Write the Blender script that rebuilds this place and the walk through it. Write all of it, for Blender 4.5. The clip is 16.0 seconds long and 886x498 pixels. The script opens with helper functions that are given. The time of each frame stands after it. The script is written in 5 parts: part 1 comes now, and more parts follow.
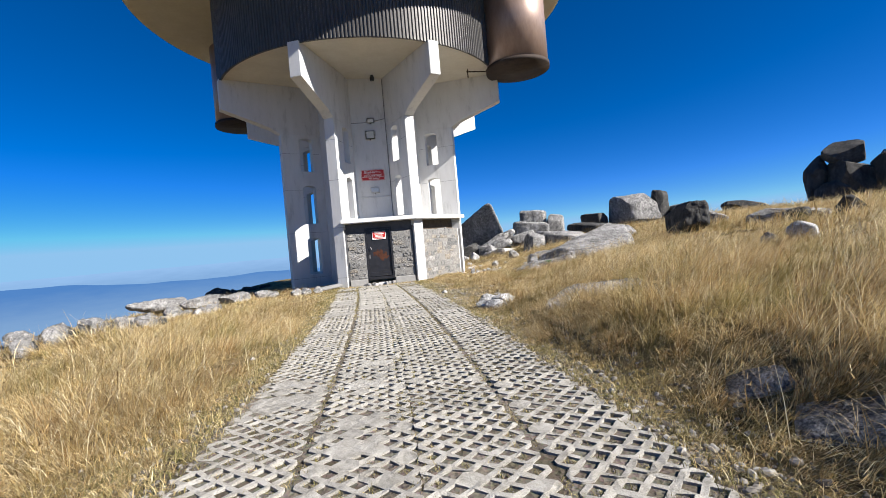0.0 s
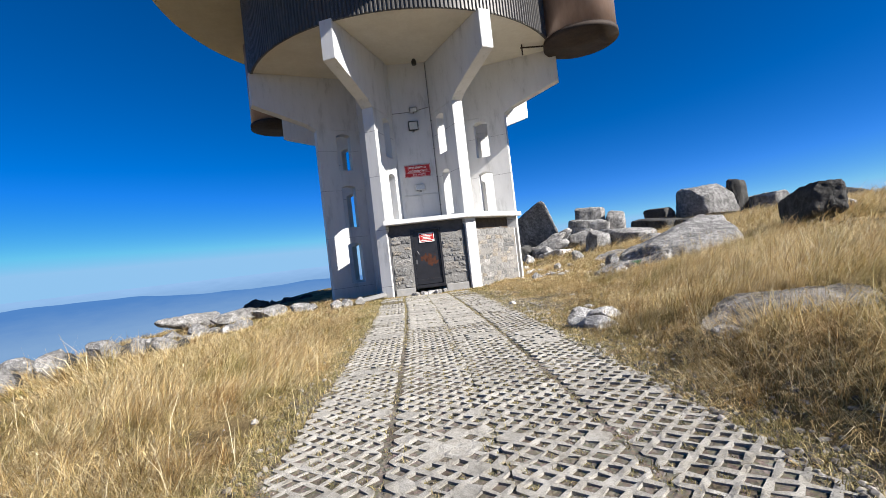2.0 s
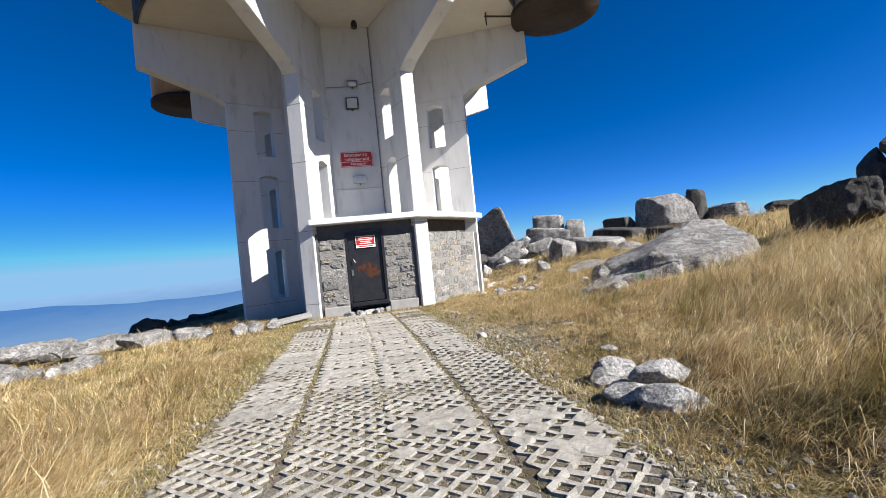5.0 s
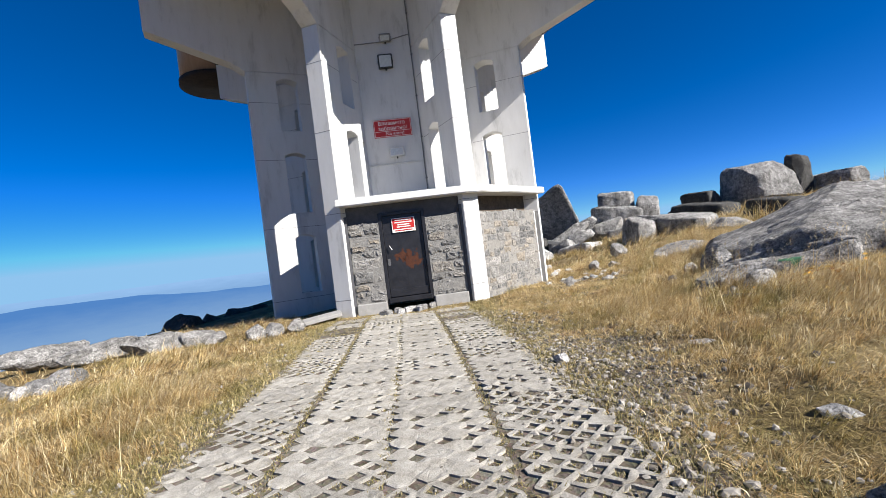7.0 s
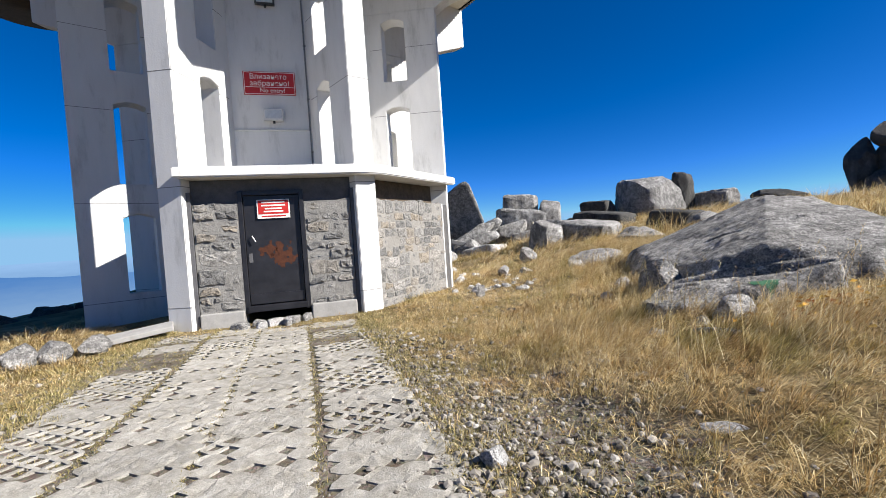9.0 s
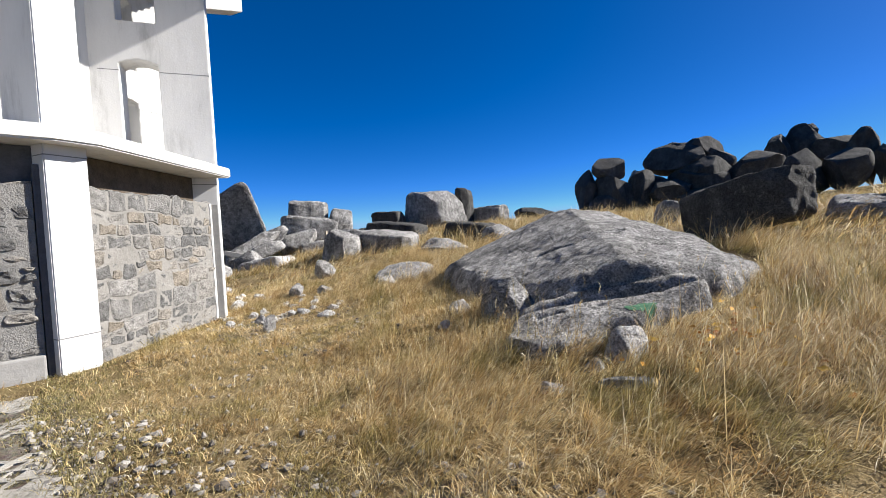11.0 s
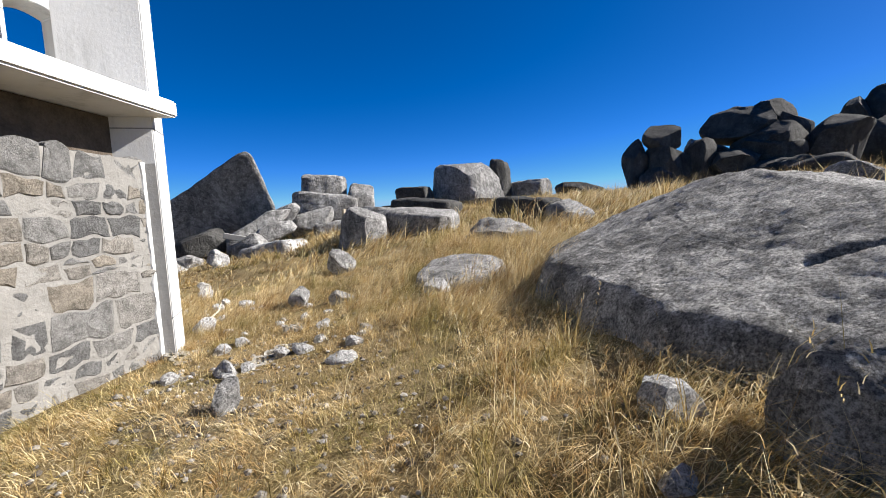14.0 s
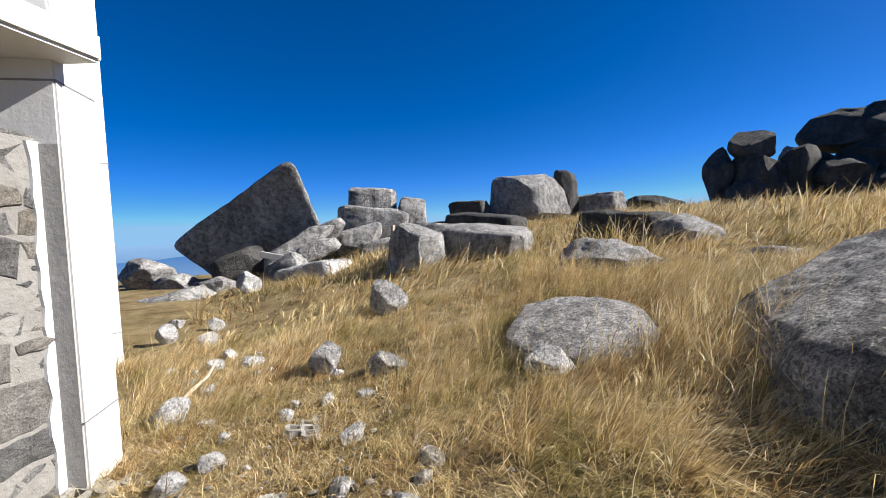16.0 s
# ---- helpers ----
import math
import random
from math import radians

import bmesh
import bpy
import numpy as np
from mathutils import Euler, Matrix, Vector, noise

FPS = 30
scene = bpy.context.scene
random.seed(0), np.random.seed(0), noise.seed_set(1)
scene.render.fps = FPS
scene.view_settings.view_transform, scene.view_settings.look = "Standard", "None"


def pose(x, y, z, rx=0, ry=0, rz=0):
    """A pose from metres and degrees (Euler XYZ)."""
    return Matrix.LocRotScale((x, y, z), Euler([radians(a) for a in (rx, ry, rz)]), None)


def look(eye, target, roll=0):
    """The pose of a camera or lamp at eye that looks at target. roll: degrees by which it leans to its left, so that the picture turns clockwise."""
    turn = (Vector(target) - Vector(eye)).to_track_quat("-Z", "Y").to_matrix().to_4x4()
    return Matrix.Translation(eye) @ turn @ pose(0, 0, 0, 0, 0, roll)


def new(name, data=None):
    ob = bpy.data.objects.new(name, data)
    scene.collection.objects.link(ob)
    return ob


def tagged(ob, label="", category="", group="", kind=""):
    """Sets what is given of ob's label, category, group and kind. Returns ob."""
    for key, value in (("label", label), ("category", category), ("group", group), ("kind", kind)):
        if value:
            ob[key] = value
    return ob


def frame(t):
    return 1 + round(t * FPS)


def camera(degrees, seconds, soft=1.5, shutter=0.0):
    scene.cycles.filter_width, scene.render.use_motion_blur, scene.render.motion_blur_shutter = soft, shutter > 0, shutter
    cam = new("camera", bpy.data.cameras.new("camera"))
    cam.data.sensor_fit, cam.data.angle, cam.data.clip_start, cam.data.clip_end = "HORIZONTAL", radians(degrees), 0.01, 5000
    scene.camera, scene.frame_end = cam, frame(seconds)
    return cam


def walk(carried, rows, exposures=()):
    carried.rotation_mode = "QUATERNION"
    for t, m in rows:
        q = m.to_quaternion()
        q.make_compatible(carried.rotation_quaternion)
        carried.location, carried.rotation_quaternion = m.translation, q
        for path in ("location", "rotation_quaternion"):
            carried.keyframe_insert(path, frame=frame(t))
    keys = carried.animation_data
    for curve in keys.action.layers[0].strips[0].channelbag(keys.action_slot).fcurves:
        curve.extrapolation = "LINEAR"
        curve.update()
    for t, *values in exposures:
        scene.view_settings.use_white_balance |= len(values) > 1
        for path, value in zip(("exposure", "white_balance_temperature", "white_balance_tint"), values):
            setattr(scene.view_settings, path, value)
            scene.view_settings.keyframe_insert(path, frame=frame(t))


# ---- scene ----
import functools

cam = camera(89.4, 16.0, soft=0.7)
PATH = [
    (0, (0.011, -0.028, 1.284), (0.01, 1.972, 1.253), -4.9),
    (0.5, (-0.095, 0.557, 1.256), (-0.101, 2.556, 1.223), -4.1),
    (1, (-0.286, 1.125, 1.288), (-0.302, 3.124, 1.239), -5.3),
    (1.5, (-0.4, 1.695, 1.241), (-0.501, 3.692, 1.24), -5.7),
    (2, (-0.518, 2.265, 1.229), (-0.704, 4.257, 1.238), -6.5),
    (2.5, (-0.498, 2.832, 1.202), (-0.616, 4.828, 1.23), -4.8),
    (3, (-0.532, 3.382, 1.199), (-0.523, 5.382, 1.213), -4.9),
    (5.5, (-0.647, 6.078, 1.162), (-0.606, 8.078, 1.191), -5.8),
    (6, (-0.639, 6.704, 1.135), (-0.753, 8.7, 1.166), -5.9),
    (6.5, (-0.672, 7.276, 1.148), (-0.846, 9.268, 1.147), -6.8),
    (7, (-0.612, 7.799, 1.14), (-0.819, 9.788, 1.132), -7.1),
    (7.5, (-0.591, 8.393, 1.117), (-0.75, 10.387, 1.101), -5.9),
    (8, (-0.562, 8.922, 1.104), (-0.742, 10.914, 1.091), -4.1),
    (8.5, (-0.564, 9.47, 1.118), (-0.794, 11.457, 1.099), -5.4),
    (9, (-0.525, 9.928, 1.144), (-0.298, 11.914, 1.076), -3.8),
    (9.5, (-0.401, 10.483, 1.145), (0.089, 12.421, 1.09), -3.4),
    (10, (-0.363, 11.024, 1.175), (0.389, 12.876, 1.117), -3.2),
    (12.5, (0.207, 13.312, 1.139), (1.453, 14.874, 1.045), -3.0),
    (13, (0.462, 13.952, 1.158), (1.551, 15.625, 1.039), -2.7),
    (13.5, (0.652, 14.493, 1.208), (1.843, 16.091, 1.043), -1.9),
    (14, (0.93, 15.167, 1.191), (1.962, 16.872, 1.02), -3.1),
    (14.5, (1.117, 15.74, 1.211), (2.121, 17.458, 1.008), -3.5),
    (15, (1.391, 16.354, 1.213), (2.217, 18.17, 1.07), -3.2),
    (15.5, (1.538, 16.945, 1.232), (2.349, 18.77, 1.117), -5.5),
    (16, (1.726, 17.467, 1.245), (2.577, 19.274, 1.155), -2.8),
]
walk(cam, [(t, look(eye, target, roll)) for t, eye, target, roll in PATH])

# ---- light: clear mountain sky and a low sun from the east ----
SUN_AZ, SUN_EL = radians(-22.5), radians(34.0)
world = bpy.data.worlds.new("sky")
scene.world = world
world.use_nodes = True
wn, wl = world.node_tree.nodes, world.node_tree.links
sky = wn.new("ShaderNodeTexSky")
sky.sky_type = "NISHITA"
sky.sun_disc = False
sky.sun_elevation = SUN_EL
sky.sun_rotation = radians(90) - SUN_AZ
sky.altitude = 2200
sky.air_density, sky.dust_density, sky.ozone_density = 0.35, 0.4, 2.5
deep = wn.new("ShaderNodeHueSaturation")
deep.inputs["Hue"].default_value = 0.511
deep.inputs["Saturation"].default_value = 1.34
wl.new(sky.outputs["Color"], deep.inputs["Color"])
even = wn.new("ShaderNodeGamma")
even.inputs["Gamma"].default_value = 0.9
wl.new(deep.outputs["Color"], even.inputs["Color"])
cap = wn.new("ShaderNodeMix")
cap.data_type, cap.blend_type = "RGBA", "DARKEN"
cap.inputs["Factor"].default_value = 1.0
cap.inputs[7].default_value = (1.15, 2.25, 3.5, 1)
wl.new(even.outputs["Color"], cap.inputs[6])
wl.new(cap.outputs[2], wn["Background"].inputs["Color"])
wn["Background"].inputs["Strength"].default_value = 0.104
sun_data = bpy.data.lights.new("sun", "SUN")
sun_data.energy, sun_data.angle, sun_data.color = 5.0, radians(0.53), (1.0, 0.955, 0.9)
sun_ob = new("sun", sun_data)
sun_dir = Vector((math.cos(SUN_EL) * math.cos(SUN_AZ), math.cos(SUN_EL) * math.sin(SUN_AZ), math.sin(SUN_EL)))
sun_ob.matrix_world = look(sun_dir * 100, (0, 0, 0))
scene.view_settings.exposure = 1.24


# ---- materials ----
class Nodes:
    """A short way to write node trees."""

    def __init__(self, name):
        self.m = bpy.data.materials.new(name)
        self.m.use_nodes = True
        self.t = self.m.node_tree
        self.b = self.t.nodes["Principled BSDF"]

    def put(self, socket, v):
        if isinstance(v, bpy.types.NodeSocket):
            self.t.links.new(v, socket)
        elif v is not None:
            if socket.type == "RGBA" and len(v) == 3:
                v = (*v, 1)
            socket.default_value = v

    def coord(self, space="Object"):
        return self.t.nodes.new("ShaderNodeTexCoord").outputs[space]

    def noise(self, vec, scale, detail=4, rough=0.6, lac=2.0, out="Fac"):
        n = self.t.nodes.new("ShaderNodeTexNoise")
        self.put(n.inputs["Vector"], vec)
        n.inputs["Scale"].default_value, n.inputs["Detail"].default_value = scale, detail
        n.inputs["Roughness"].default_value, n.inputs["Lacunarity"].default_value = rough, lac
        return n.outputs[out]

    def voronoi(self, vec, scale, feature="F1", out="Distance"):
        n = self.t.nodes.new("ShaderNodeTexVoronoi")
        n.feature = feature
        self.put(n.inputs["Vector"], vec)
        n.inputs["Scale"].default_value = scale
        return n.outputs[out]

    def stretch(self, vec, s):
        n = self.t.nodes.new("ShaderNodeMapping")
        self.put(n.inputs["Vector"], vec)
        n.inputs["Scale"].default_value = s
        return n.outputs[0]

    def ramp(self, fac, stops):
        n = self.t.nodes.new("ShaderNodeValToRGB")
        self.put(n.inputs["Fac"], fac)
        e = n.color_ramp.elements
        while len(e) < len(stops):
            e.new(0.5)
        for el, (p, c) in zip(e, stops):
            el.position = p
            el.color = (c, c, c, 1) if isinstance(c, (int, float)) else (*c, 1)
        return n.outputs["Color"]

    def mix(self, fac, a, b, blend="MIX"):
        n = self.t.nodes.new("ShaderNodeMix")
        n.data_type, n.blend_type = "RGBA", blend
        self.put(n.inputs["Factor"], fac)
        self.put(n.inputs[6], a)
        self.put(n.inputs[7], b)
        return n.outputs[2]

    def math(self, op, a, b=0.0):
        n = self.t.nodes.new("ShaderNodeMath")
        n.operation = op
        self.put(n.inputs[0], a)
        self.put(n.inputs[1], b)
        return n.outputs[0]

    def attr(self, name, out="Fac"):
        n = self.t.nodes.new("ShaderNodeAttribute")
        n.attribute_name = name
        return n.outputs[out]

    def island(self):
        return self.t.nodes.new("ShaderNodeNewGeometry").outputs["Random Per Island"]

    def random(self):
        return self.t.nodes.new("ShaderNodeObjectInfo").outputs["Random"]

    def bump(self, height, strength, dist):
        n = self.t.nodes.new("ShaderNodeBump")
        self.put(n.inputs["Height"], height)
        n.inputs["Strength"].default_value, n.inputs["Distance"].default_value = strength, dist
        self.t.links.new(n.outputs[0], self.b.inputs["Normal"])

    def done(self, colour, rough=0.8, metal=0.0, spec=0.3):
        self.put(self.b.inputs["Base Color"], colour)
        self.put(self.b.inputs["Roughness"], rough)
        self.put(self.b.inputs["Metallic"], metal)
        self.put(self.b.inputs["Specular IOR Level"], spec)
        return self.m


def m_granite(name, light=(0.4196, 0.4096, 0.3946), dark=(0.1998, 0.1948, 0.1878), lichen=0.5):
    n = Nodes(name)
    v = n.coord()
    big = n.ramp(n.noise(v, 0.8, 6, 0.7), [(0.34, 0), (0.64, 1)])
    base = n.mix(big, dark, light)
    streak = n.ramp(n.noise(n.stretch(v, (2.22, 2.22, 0.37)), 1.4, 5, 0.65), [(0.42, 0.62), (0.58, 1.08)])
    base = n.mix(0.6, base, streak, "MULTIPLY")
    patch = n.ramp(n.noise(v, 5.5, 8, 0.75), [(0.47, 0), (0.56, 1)])
    base = n.mix(n.math("MULTIPLY", patch, lichen), base, (0.0444, 0.0444, 0.0429))
    pale = n.ramp(n.noise(v, 9, 7, 0.75), [(0.57, 0), (0.63, 1)])
    base = n.mix(n.math("MULTIPLY", pale, 0.55), base, tuple(min(0.6, 1.35 * c) for c in light))
    speck = n.ramp(n.noise(v, 42, 4, 0.85), [(0.4, 0.25), (0.5, 1.0), (0.61, 1.7)])
    base = n.mix(0.82, base, speck, "MULTIPLY")
    crack = n.math("ADD", n.voronoi(n.stretch(v, (1, 1, 1.6)), 1.5, "DISTANCE_TO_EDGE"), n.math("MULTIPLY", n.math("SUBTRACT", n.noise(v, 4, 5, 0.7), 0.5), 0.22))
    crack = n.ramp(crack, [(0.0, 0.0), (0.035, 1.0)])
    grain = n.math("ADD", n.math("MULTIPLY", n.noise(v, 9, 7, 0.75), 0.7), n.math("MULTIPLY", n.noise(v, 55, 5, 0.8), 0.3))
    n.bump(n.math("ADD", grain, n.math("MULTIPLY", crack, 0.16)), 1.0, 0.085)
    return n.done(base, 0.93, 0, 0.15)


def m_white(name="white_painted_concrete"):
    n = Nodes(name)
    v = n.coord()
    worn = n.noise(n.stretch(v, (1, 1, 0.25)), 3.0, 6, 0.7)
    base = n.ramp(worn, [(0.3, (0.415, 0.411, 0.399)), (0.45, (0.5586, 0.5546, 0.5426)), (0.8, (0.6224, 0.6184, 0.6065))])
    spots = n.ramp(n.noise(v, 23, 5, 0.75), [(0.66, 0), (0.74, 1)])
    base = n.mix(n.math("MULTIPLY", spots, 0.35), base, (0.3352, 0.3272, 0.3032))
    boards = n.noise(n.stretch(v, (14, 14, 0.6)), 1.0, 4, 0.7)
    n.bump(n.math("ADD", n.math("MULTIPLY", boards, 0.35), n.math("MULTIPLY", n.noise(v, 30, 4, 0.7), 0.6)), 0.4, 0.01)
    return n.done(base, 0.75, 0, 0.3)


def m_simple(name, a, b, scale=8.0, rough=0.7, metal=0.0, bump=0.2, dist=0.01, spec=0.3, squash=(1, 1, 1)):
    n = Nodes(name)
    v = n.stretch(n.coord(), squash)
    f = n.math("ADD", n.math("MULTIPLY", n.noise(v, scale, 6, 0.7), 0.7), n.math("MULTIPLY", n.noise(v, scale * 7, 4, 0.6), 0.3))
    base = n.ramp(f, [(0.32, a), (0.68, b)])
    n.bump(f, bump, dist)
    return n.done(base, rough, metal, spec)


def m_door():
    n = Nodes("black_painted_steel")
    v = n.coord()
    base = n.ramp(n.noise(v, 5, 6, 0.7), [(0.35, (0.007, 0.007, 0.009)), (0.7, (0.018, 0.018, 0.022))])
    scuff = n.ramp(n.noise(n.stretch(v, (1, 1, 0.6)), 9, 6, 0.8), [(0.64, 0), (0.7, 1)])
    base = n.mix(n.math("MULTIPLY", scuff, 0.35), base, (0.08, 0.08, 0.09))
    n.bump(n.noise(v, 20, 4), 0.15, 0.01)
    return n.done(base, 0.42, 0, 0.5)


def m_grass(name="dry_grass_blades"):
    n = Nodes(name)
    v = n.coord()
    r = n.island()
    straw = n.ramp(r, [(0.0, (0.17, 0.105, 0.04)), (0.2, (0.4, 0.27, 0.105)), (0.5, (0.64, 0.47, 0.215)), (0.8, (0.79, 0.655, 0.38)), (1.0, (0.84, 0.76, 0.54))])
    green = n.ramp(r, [(0.0, (0.09, 0.085, 0.016)), (0.5, (0.27, 0.23, 0.065)), (0.8, (0.5, 0.4, 0.16)), (1.0, (0.7, 0.6, 0.34))])
    rusty = n.ramp(r, [(0.0, (0.14, 0.065, 0.024)), (0.5, (0.42, 0.25, 0.085)), (1.0, (0.7, 0.52, 0.27))])
    flat = n.stretch(v, (1, 1, 0.0))
    c = n.mix(n.ramp(n.noise(flat, 1.1, 5, 0.65), [(0.5, 0), (0.6, 0.85)]), straw, green)
    c = n.mix(n.ramp(n.noise(n.stretch(v, (0.936, 0.936, 0)), 1.7, 5, 0.65), [(0.54, 0), (0.62, 0.8)]), c, rusty)
    tuft = n.ramp(n.noise(flat, 7.0, 4, 0.7), [(0.35, 0.62), (0.52, 1.0), (0.7, 1.1)])
    c = n.mix(0.85, c, tuft, "MULTIPLY")
    n.done(c, 0.5, 0, 0.3)
    tr = n.t.nodes.new("ShaderNodeBsdfTranslucent")
    n.put(tr.inputs["Color"], c)
    mixer = n.t.nodes.new("ShaderNodeMixShader")
    mixer.inputs[0].default_value = 0.3
    n.t.links.new(n.b.outputs[0], mixer.inputs[1])
    n.t.links.new(tr.outputs[0], mixer.inputs[2])
    n.t.links.new(mixer.outputs[0], n.t.nodes["Material Output"].inputs["Surface"])
    return n.m


def m_ground():
    n = Nodes("mountain_ground")
    v = n.coord()
    straw = n.ramp(n.noise(v, 1.3, 6, 0.7), [(0.3, (0.072, 0.0504, 0.023)), (0.5, (0.1944, 0.144, 0.072)), (0.72, (0.3312, 0.2592, 0.144))])
    fine = n.ramp(n.noise(n.stretch(v, (1, 1, 1)), 60, 4, 0.8), [(0.3, 0.55), (0.65, 1.15)])
    straw = n.mix(0.9, straw, fine, "MULTIPLY")
    green = n.ramp(n.noise(v, 0.8, 4, 0.6), [(0.5, 0), (0.68, 1)])
    straw = n.mix(n.math("MULTIPLY", green, 0.3), straw, (0.0864, 0.0936, 0.0252))
    cell = n.voronoi(v, 38, "F1", "Color")
    gravel = n.mix(n.ramp(n.noise(v, 3, 5), [(0.35, 0), (0.65, 1)]), (0.0936, 0.0792, 0.0576), (0.216, 0.1944, 0.1656))
    gravel = n.mix(0.55, gravel, n.mix(0.85, cell, (0.36, 0.3456, 0.324)), "OVERLAY")
    mask = n.math("ADD", n.attr("gravel"), n.math("MULTIPLY", n.math("SUBTRACT", n.noise(v, 2.2, 6, 0.75), 0.5), 0.9))
    mask = n.ramp(mask, [(0.4, 0), (0.62, 1)])
    base = n.mix(mask, straw, gravel)
    h = n.math("ADD", n.math("MULTIPLY", n.voronoi(v, 38), 0.5), n.noise(v, 14, 8, 0.75))
    n.bump(h, 0.8, 0.03)
    return n.done(base, 0.95, 0, 0.1)


# Self-glowing gradient by height: distance haze put into the emission colour.
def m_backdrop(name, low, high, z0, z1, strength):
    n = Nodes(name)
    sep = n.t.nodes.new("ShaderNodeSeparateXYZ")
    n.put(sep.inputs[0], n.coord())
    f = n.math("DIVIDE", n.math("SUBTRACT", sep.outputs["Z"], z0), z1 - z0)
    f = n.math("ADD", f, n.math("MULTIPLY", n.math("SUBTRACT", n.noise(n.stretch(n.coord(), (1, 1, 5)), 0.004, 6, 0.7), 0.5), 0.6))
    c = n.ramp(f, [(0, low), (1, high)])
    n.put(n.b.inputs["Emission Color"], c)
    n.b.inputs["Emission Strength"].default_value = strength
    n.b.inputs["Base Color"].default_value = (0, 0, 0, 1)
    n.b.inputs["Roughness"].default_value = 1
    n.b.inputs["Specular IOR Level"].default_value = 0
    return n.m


def m_paver():
    n = Nodes("weathered_concrete_paver")
    v = n.coord()
    r = n.random()
    base = n.ramp(n.noise(v, 7, 6, 0.7), [(0.3, (0.2167, 0.1994, 0.1648)), (0.5, (0.3468, 0.3295, 0.2905)), (0.75, (0.4508, 0.4334, 0.3988))])
    base = n.mix(0.5, base, n.ramp(r, [(0, 0.72), (1, 1.15)]), "MULTIPLY")
    sp = n.ramp(n.noise(v, 120, 3, 0.7), [(0.35, 0.65), (0.6, 1.1)])
    base = n.mix(0.8, base, sp, "MULTIPLY")
    n.bump(n.math("ADD", n.noise(v, 12, 7, 0.75), n.math("MULTIPLY", n.noise(v, 120, 2), 0.25)), 0.9, 0.02)
    return n.done(base, 0.92, 0, 0.15)


def m_stone(name, stops):
    n = Nodes(name)
    v = n.coord()
    base = n.ramp(n.random(), stops)
    base = n.mix(0.75, base, n.ramp(n.noise(v, 9, 6, 0.7), [(0.36, 0.55), (0.5, 1.0), (0.64, 1.35)]), "MULTIPLY")
    sp = n.ramp(n.noise(v, 70, 4, 0.8), [(0.32, 0.5), (0.6, 1.15)])
    base = n.mix(0.8, base, sp, "MULTIPLY")
    n.bump(n.noise(v, 22, 8, 0.8), 1.0, 0.045)
    return n.done(base, 0.93, 0, 0.12)


GRANITE = m_granite("weathered_granite", lichen=0.55)
# Lichen-patched granite with the boulders' shade put into its dark base colours.
GRANITE_DARK = m_granite("shade_dark_lichen_granite", (0.111, 0.108, 0.1021), (0.037, 0.0363, 0.0348), 0.55)
QUARTZ = m_granite("pale_broken_granite", (0.62, 0.61, 0.595), (0.33, 0.325, 0.315), 0.3)
WHITE = m_white()
CEIL = m_simple("cream_painted_soffit", (0.52, 0.48, 0.4), (0.62, 0.585, 0.5), 1.2, 0.8)
CLAD = m_simple("grey_ribbed_metal", (0.0468, 0.0445, 0.0421), (0.117, 0.1131, 0.1076), 3.0, 0.5, 0.35, 0.2, 0.01, 0.4, (6, 6, 0.4))
COPPER = m_simple("brown_weathered_copper", (0.234, 0.156, 0.1209), (0.3588, 0.2652, 0.2184), 1.6, 0.42, 0.35, 0.1, 0.01, 0.5, (1, 1, 0.3))
TAR = m_simple("black_rusty_steel", (0.015, 0.012, 0.01), (0.06, 0.04, 0.03), 4.0, 0.8)
DOOR = m_door()
RUST = m_simple("rust_stain", (0.03, 0.01, 0.006), (0.085, 0.026, 0.01), 14, 0.85)
RED = m_simple("red_enamel", (0.36, 0.02, 0.018), (0.46, 0.03, 0.026), 9, 0.4, 0, 0.03)
INK = m_simple("white_lettering", (0.72, 0.68, 0.62), (0.82, 0.79, 0.74), 20, 0.5, 0, 0.02)
GREY = m_simple("grey_lamp_housing", (0.14, 0.14, 0.14), (0.24, 0.24, 0.24), 20, 0.5)
BLACK = m_simple("black_lamp_housing", (0.02, 0.02, 0.02), (0.05, 0.05, 0.05), 20, 0.45)
GLASS = m_simple("lamp_glass", (0.35, 0.37, 0.38), (0.5, 0.52, 0.53), 20, 0.12, 0, 0.02, 0.005, 0.6)
PIPE = m_simple("grey_conduit", (0.45, 0.44, 0.42), (0.6, 0.59, 0.57), 12, 0.6)
PLINTH = m_simple("grey_cement_render", (0.234, 0.2301, 0.2184), (0.3432, 0.3354, 0.3198), 5, 0.9, 0, 0.5, 0.02)
# Brown stain, darkened further by the ledge's shadow mixed into the colour.
BEAMBROWN = m_simple("stained_brown_concrete_with_shade", (0.0468, 0.0351, 0.0257), (0.1326, 0.1053, 0.078), 6, 0.9, 0, 0.6, 0.03)
# Grey paint; on the front beam it stands in for ledge shade.
TRIMGREY = m_simple("dark_grey_paint_and_shade", (0.055, 0.055, 0.06), (0.11, 0.11, 0.115), 7, 0.75)
MORTAR = m_simple("grey_mortar", (0.1482, 0.1435, 0.1342), (0.2652, 0.2574, 0.2402), 9, 0.95, 0, 1.0, 0.04)
MORTAR_PALE = m_simple("pale_beige_mortar", (0.15, 0.143, 0.13), (0.25, 0.24, 0.222), 3.5, 0.95, 0, 0.7, 0.05)
WOOD = m_simple("bleached_wood", (0.3, 0.25, 0.18), (0.5, 0.44, 0.34), 10, 0.85, 0, 0.4, 0.01, 0.2, (6, 6, 1))
GRASS = m_grass()
GROUND = m_ground()
PAVER = m_paver()
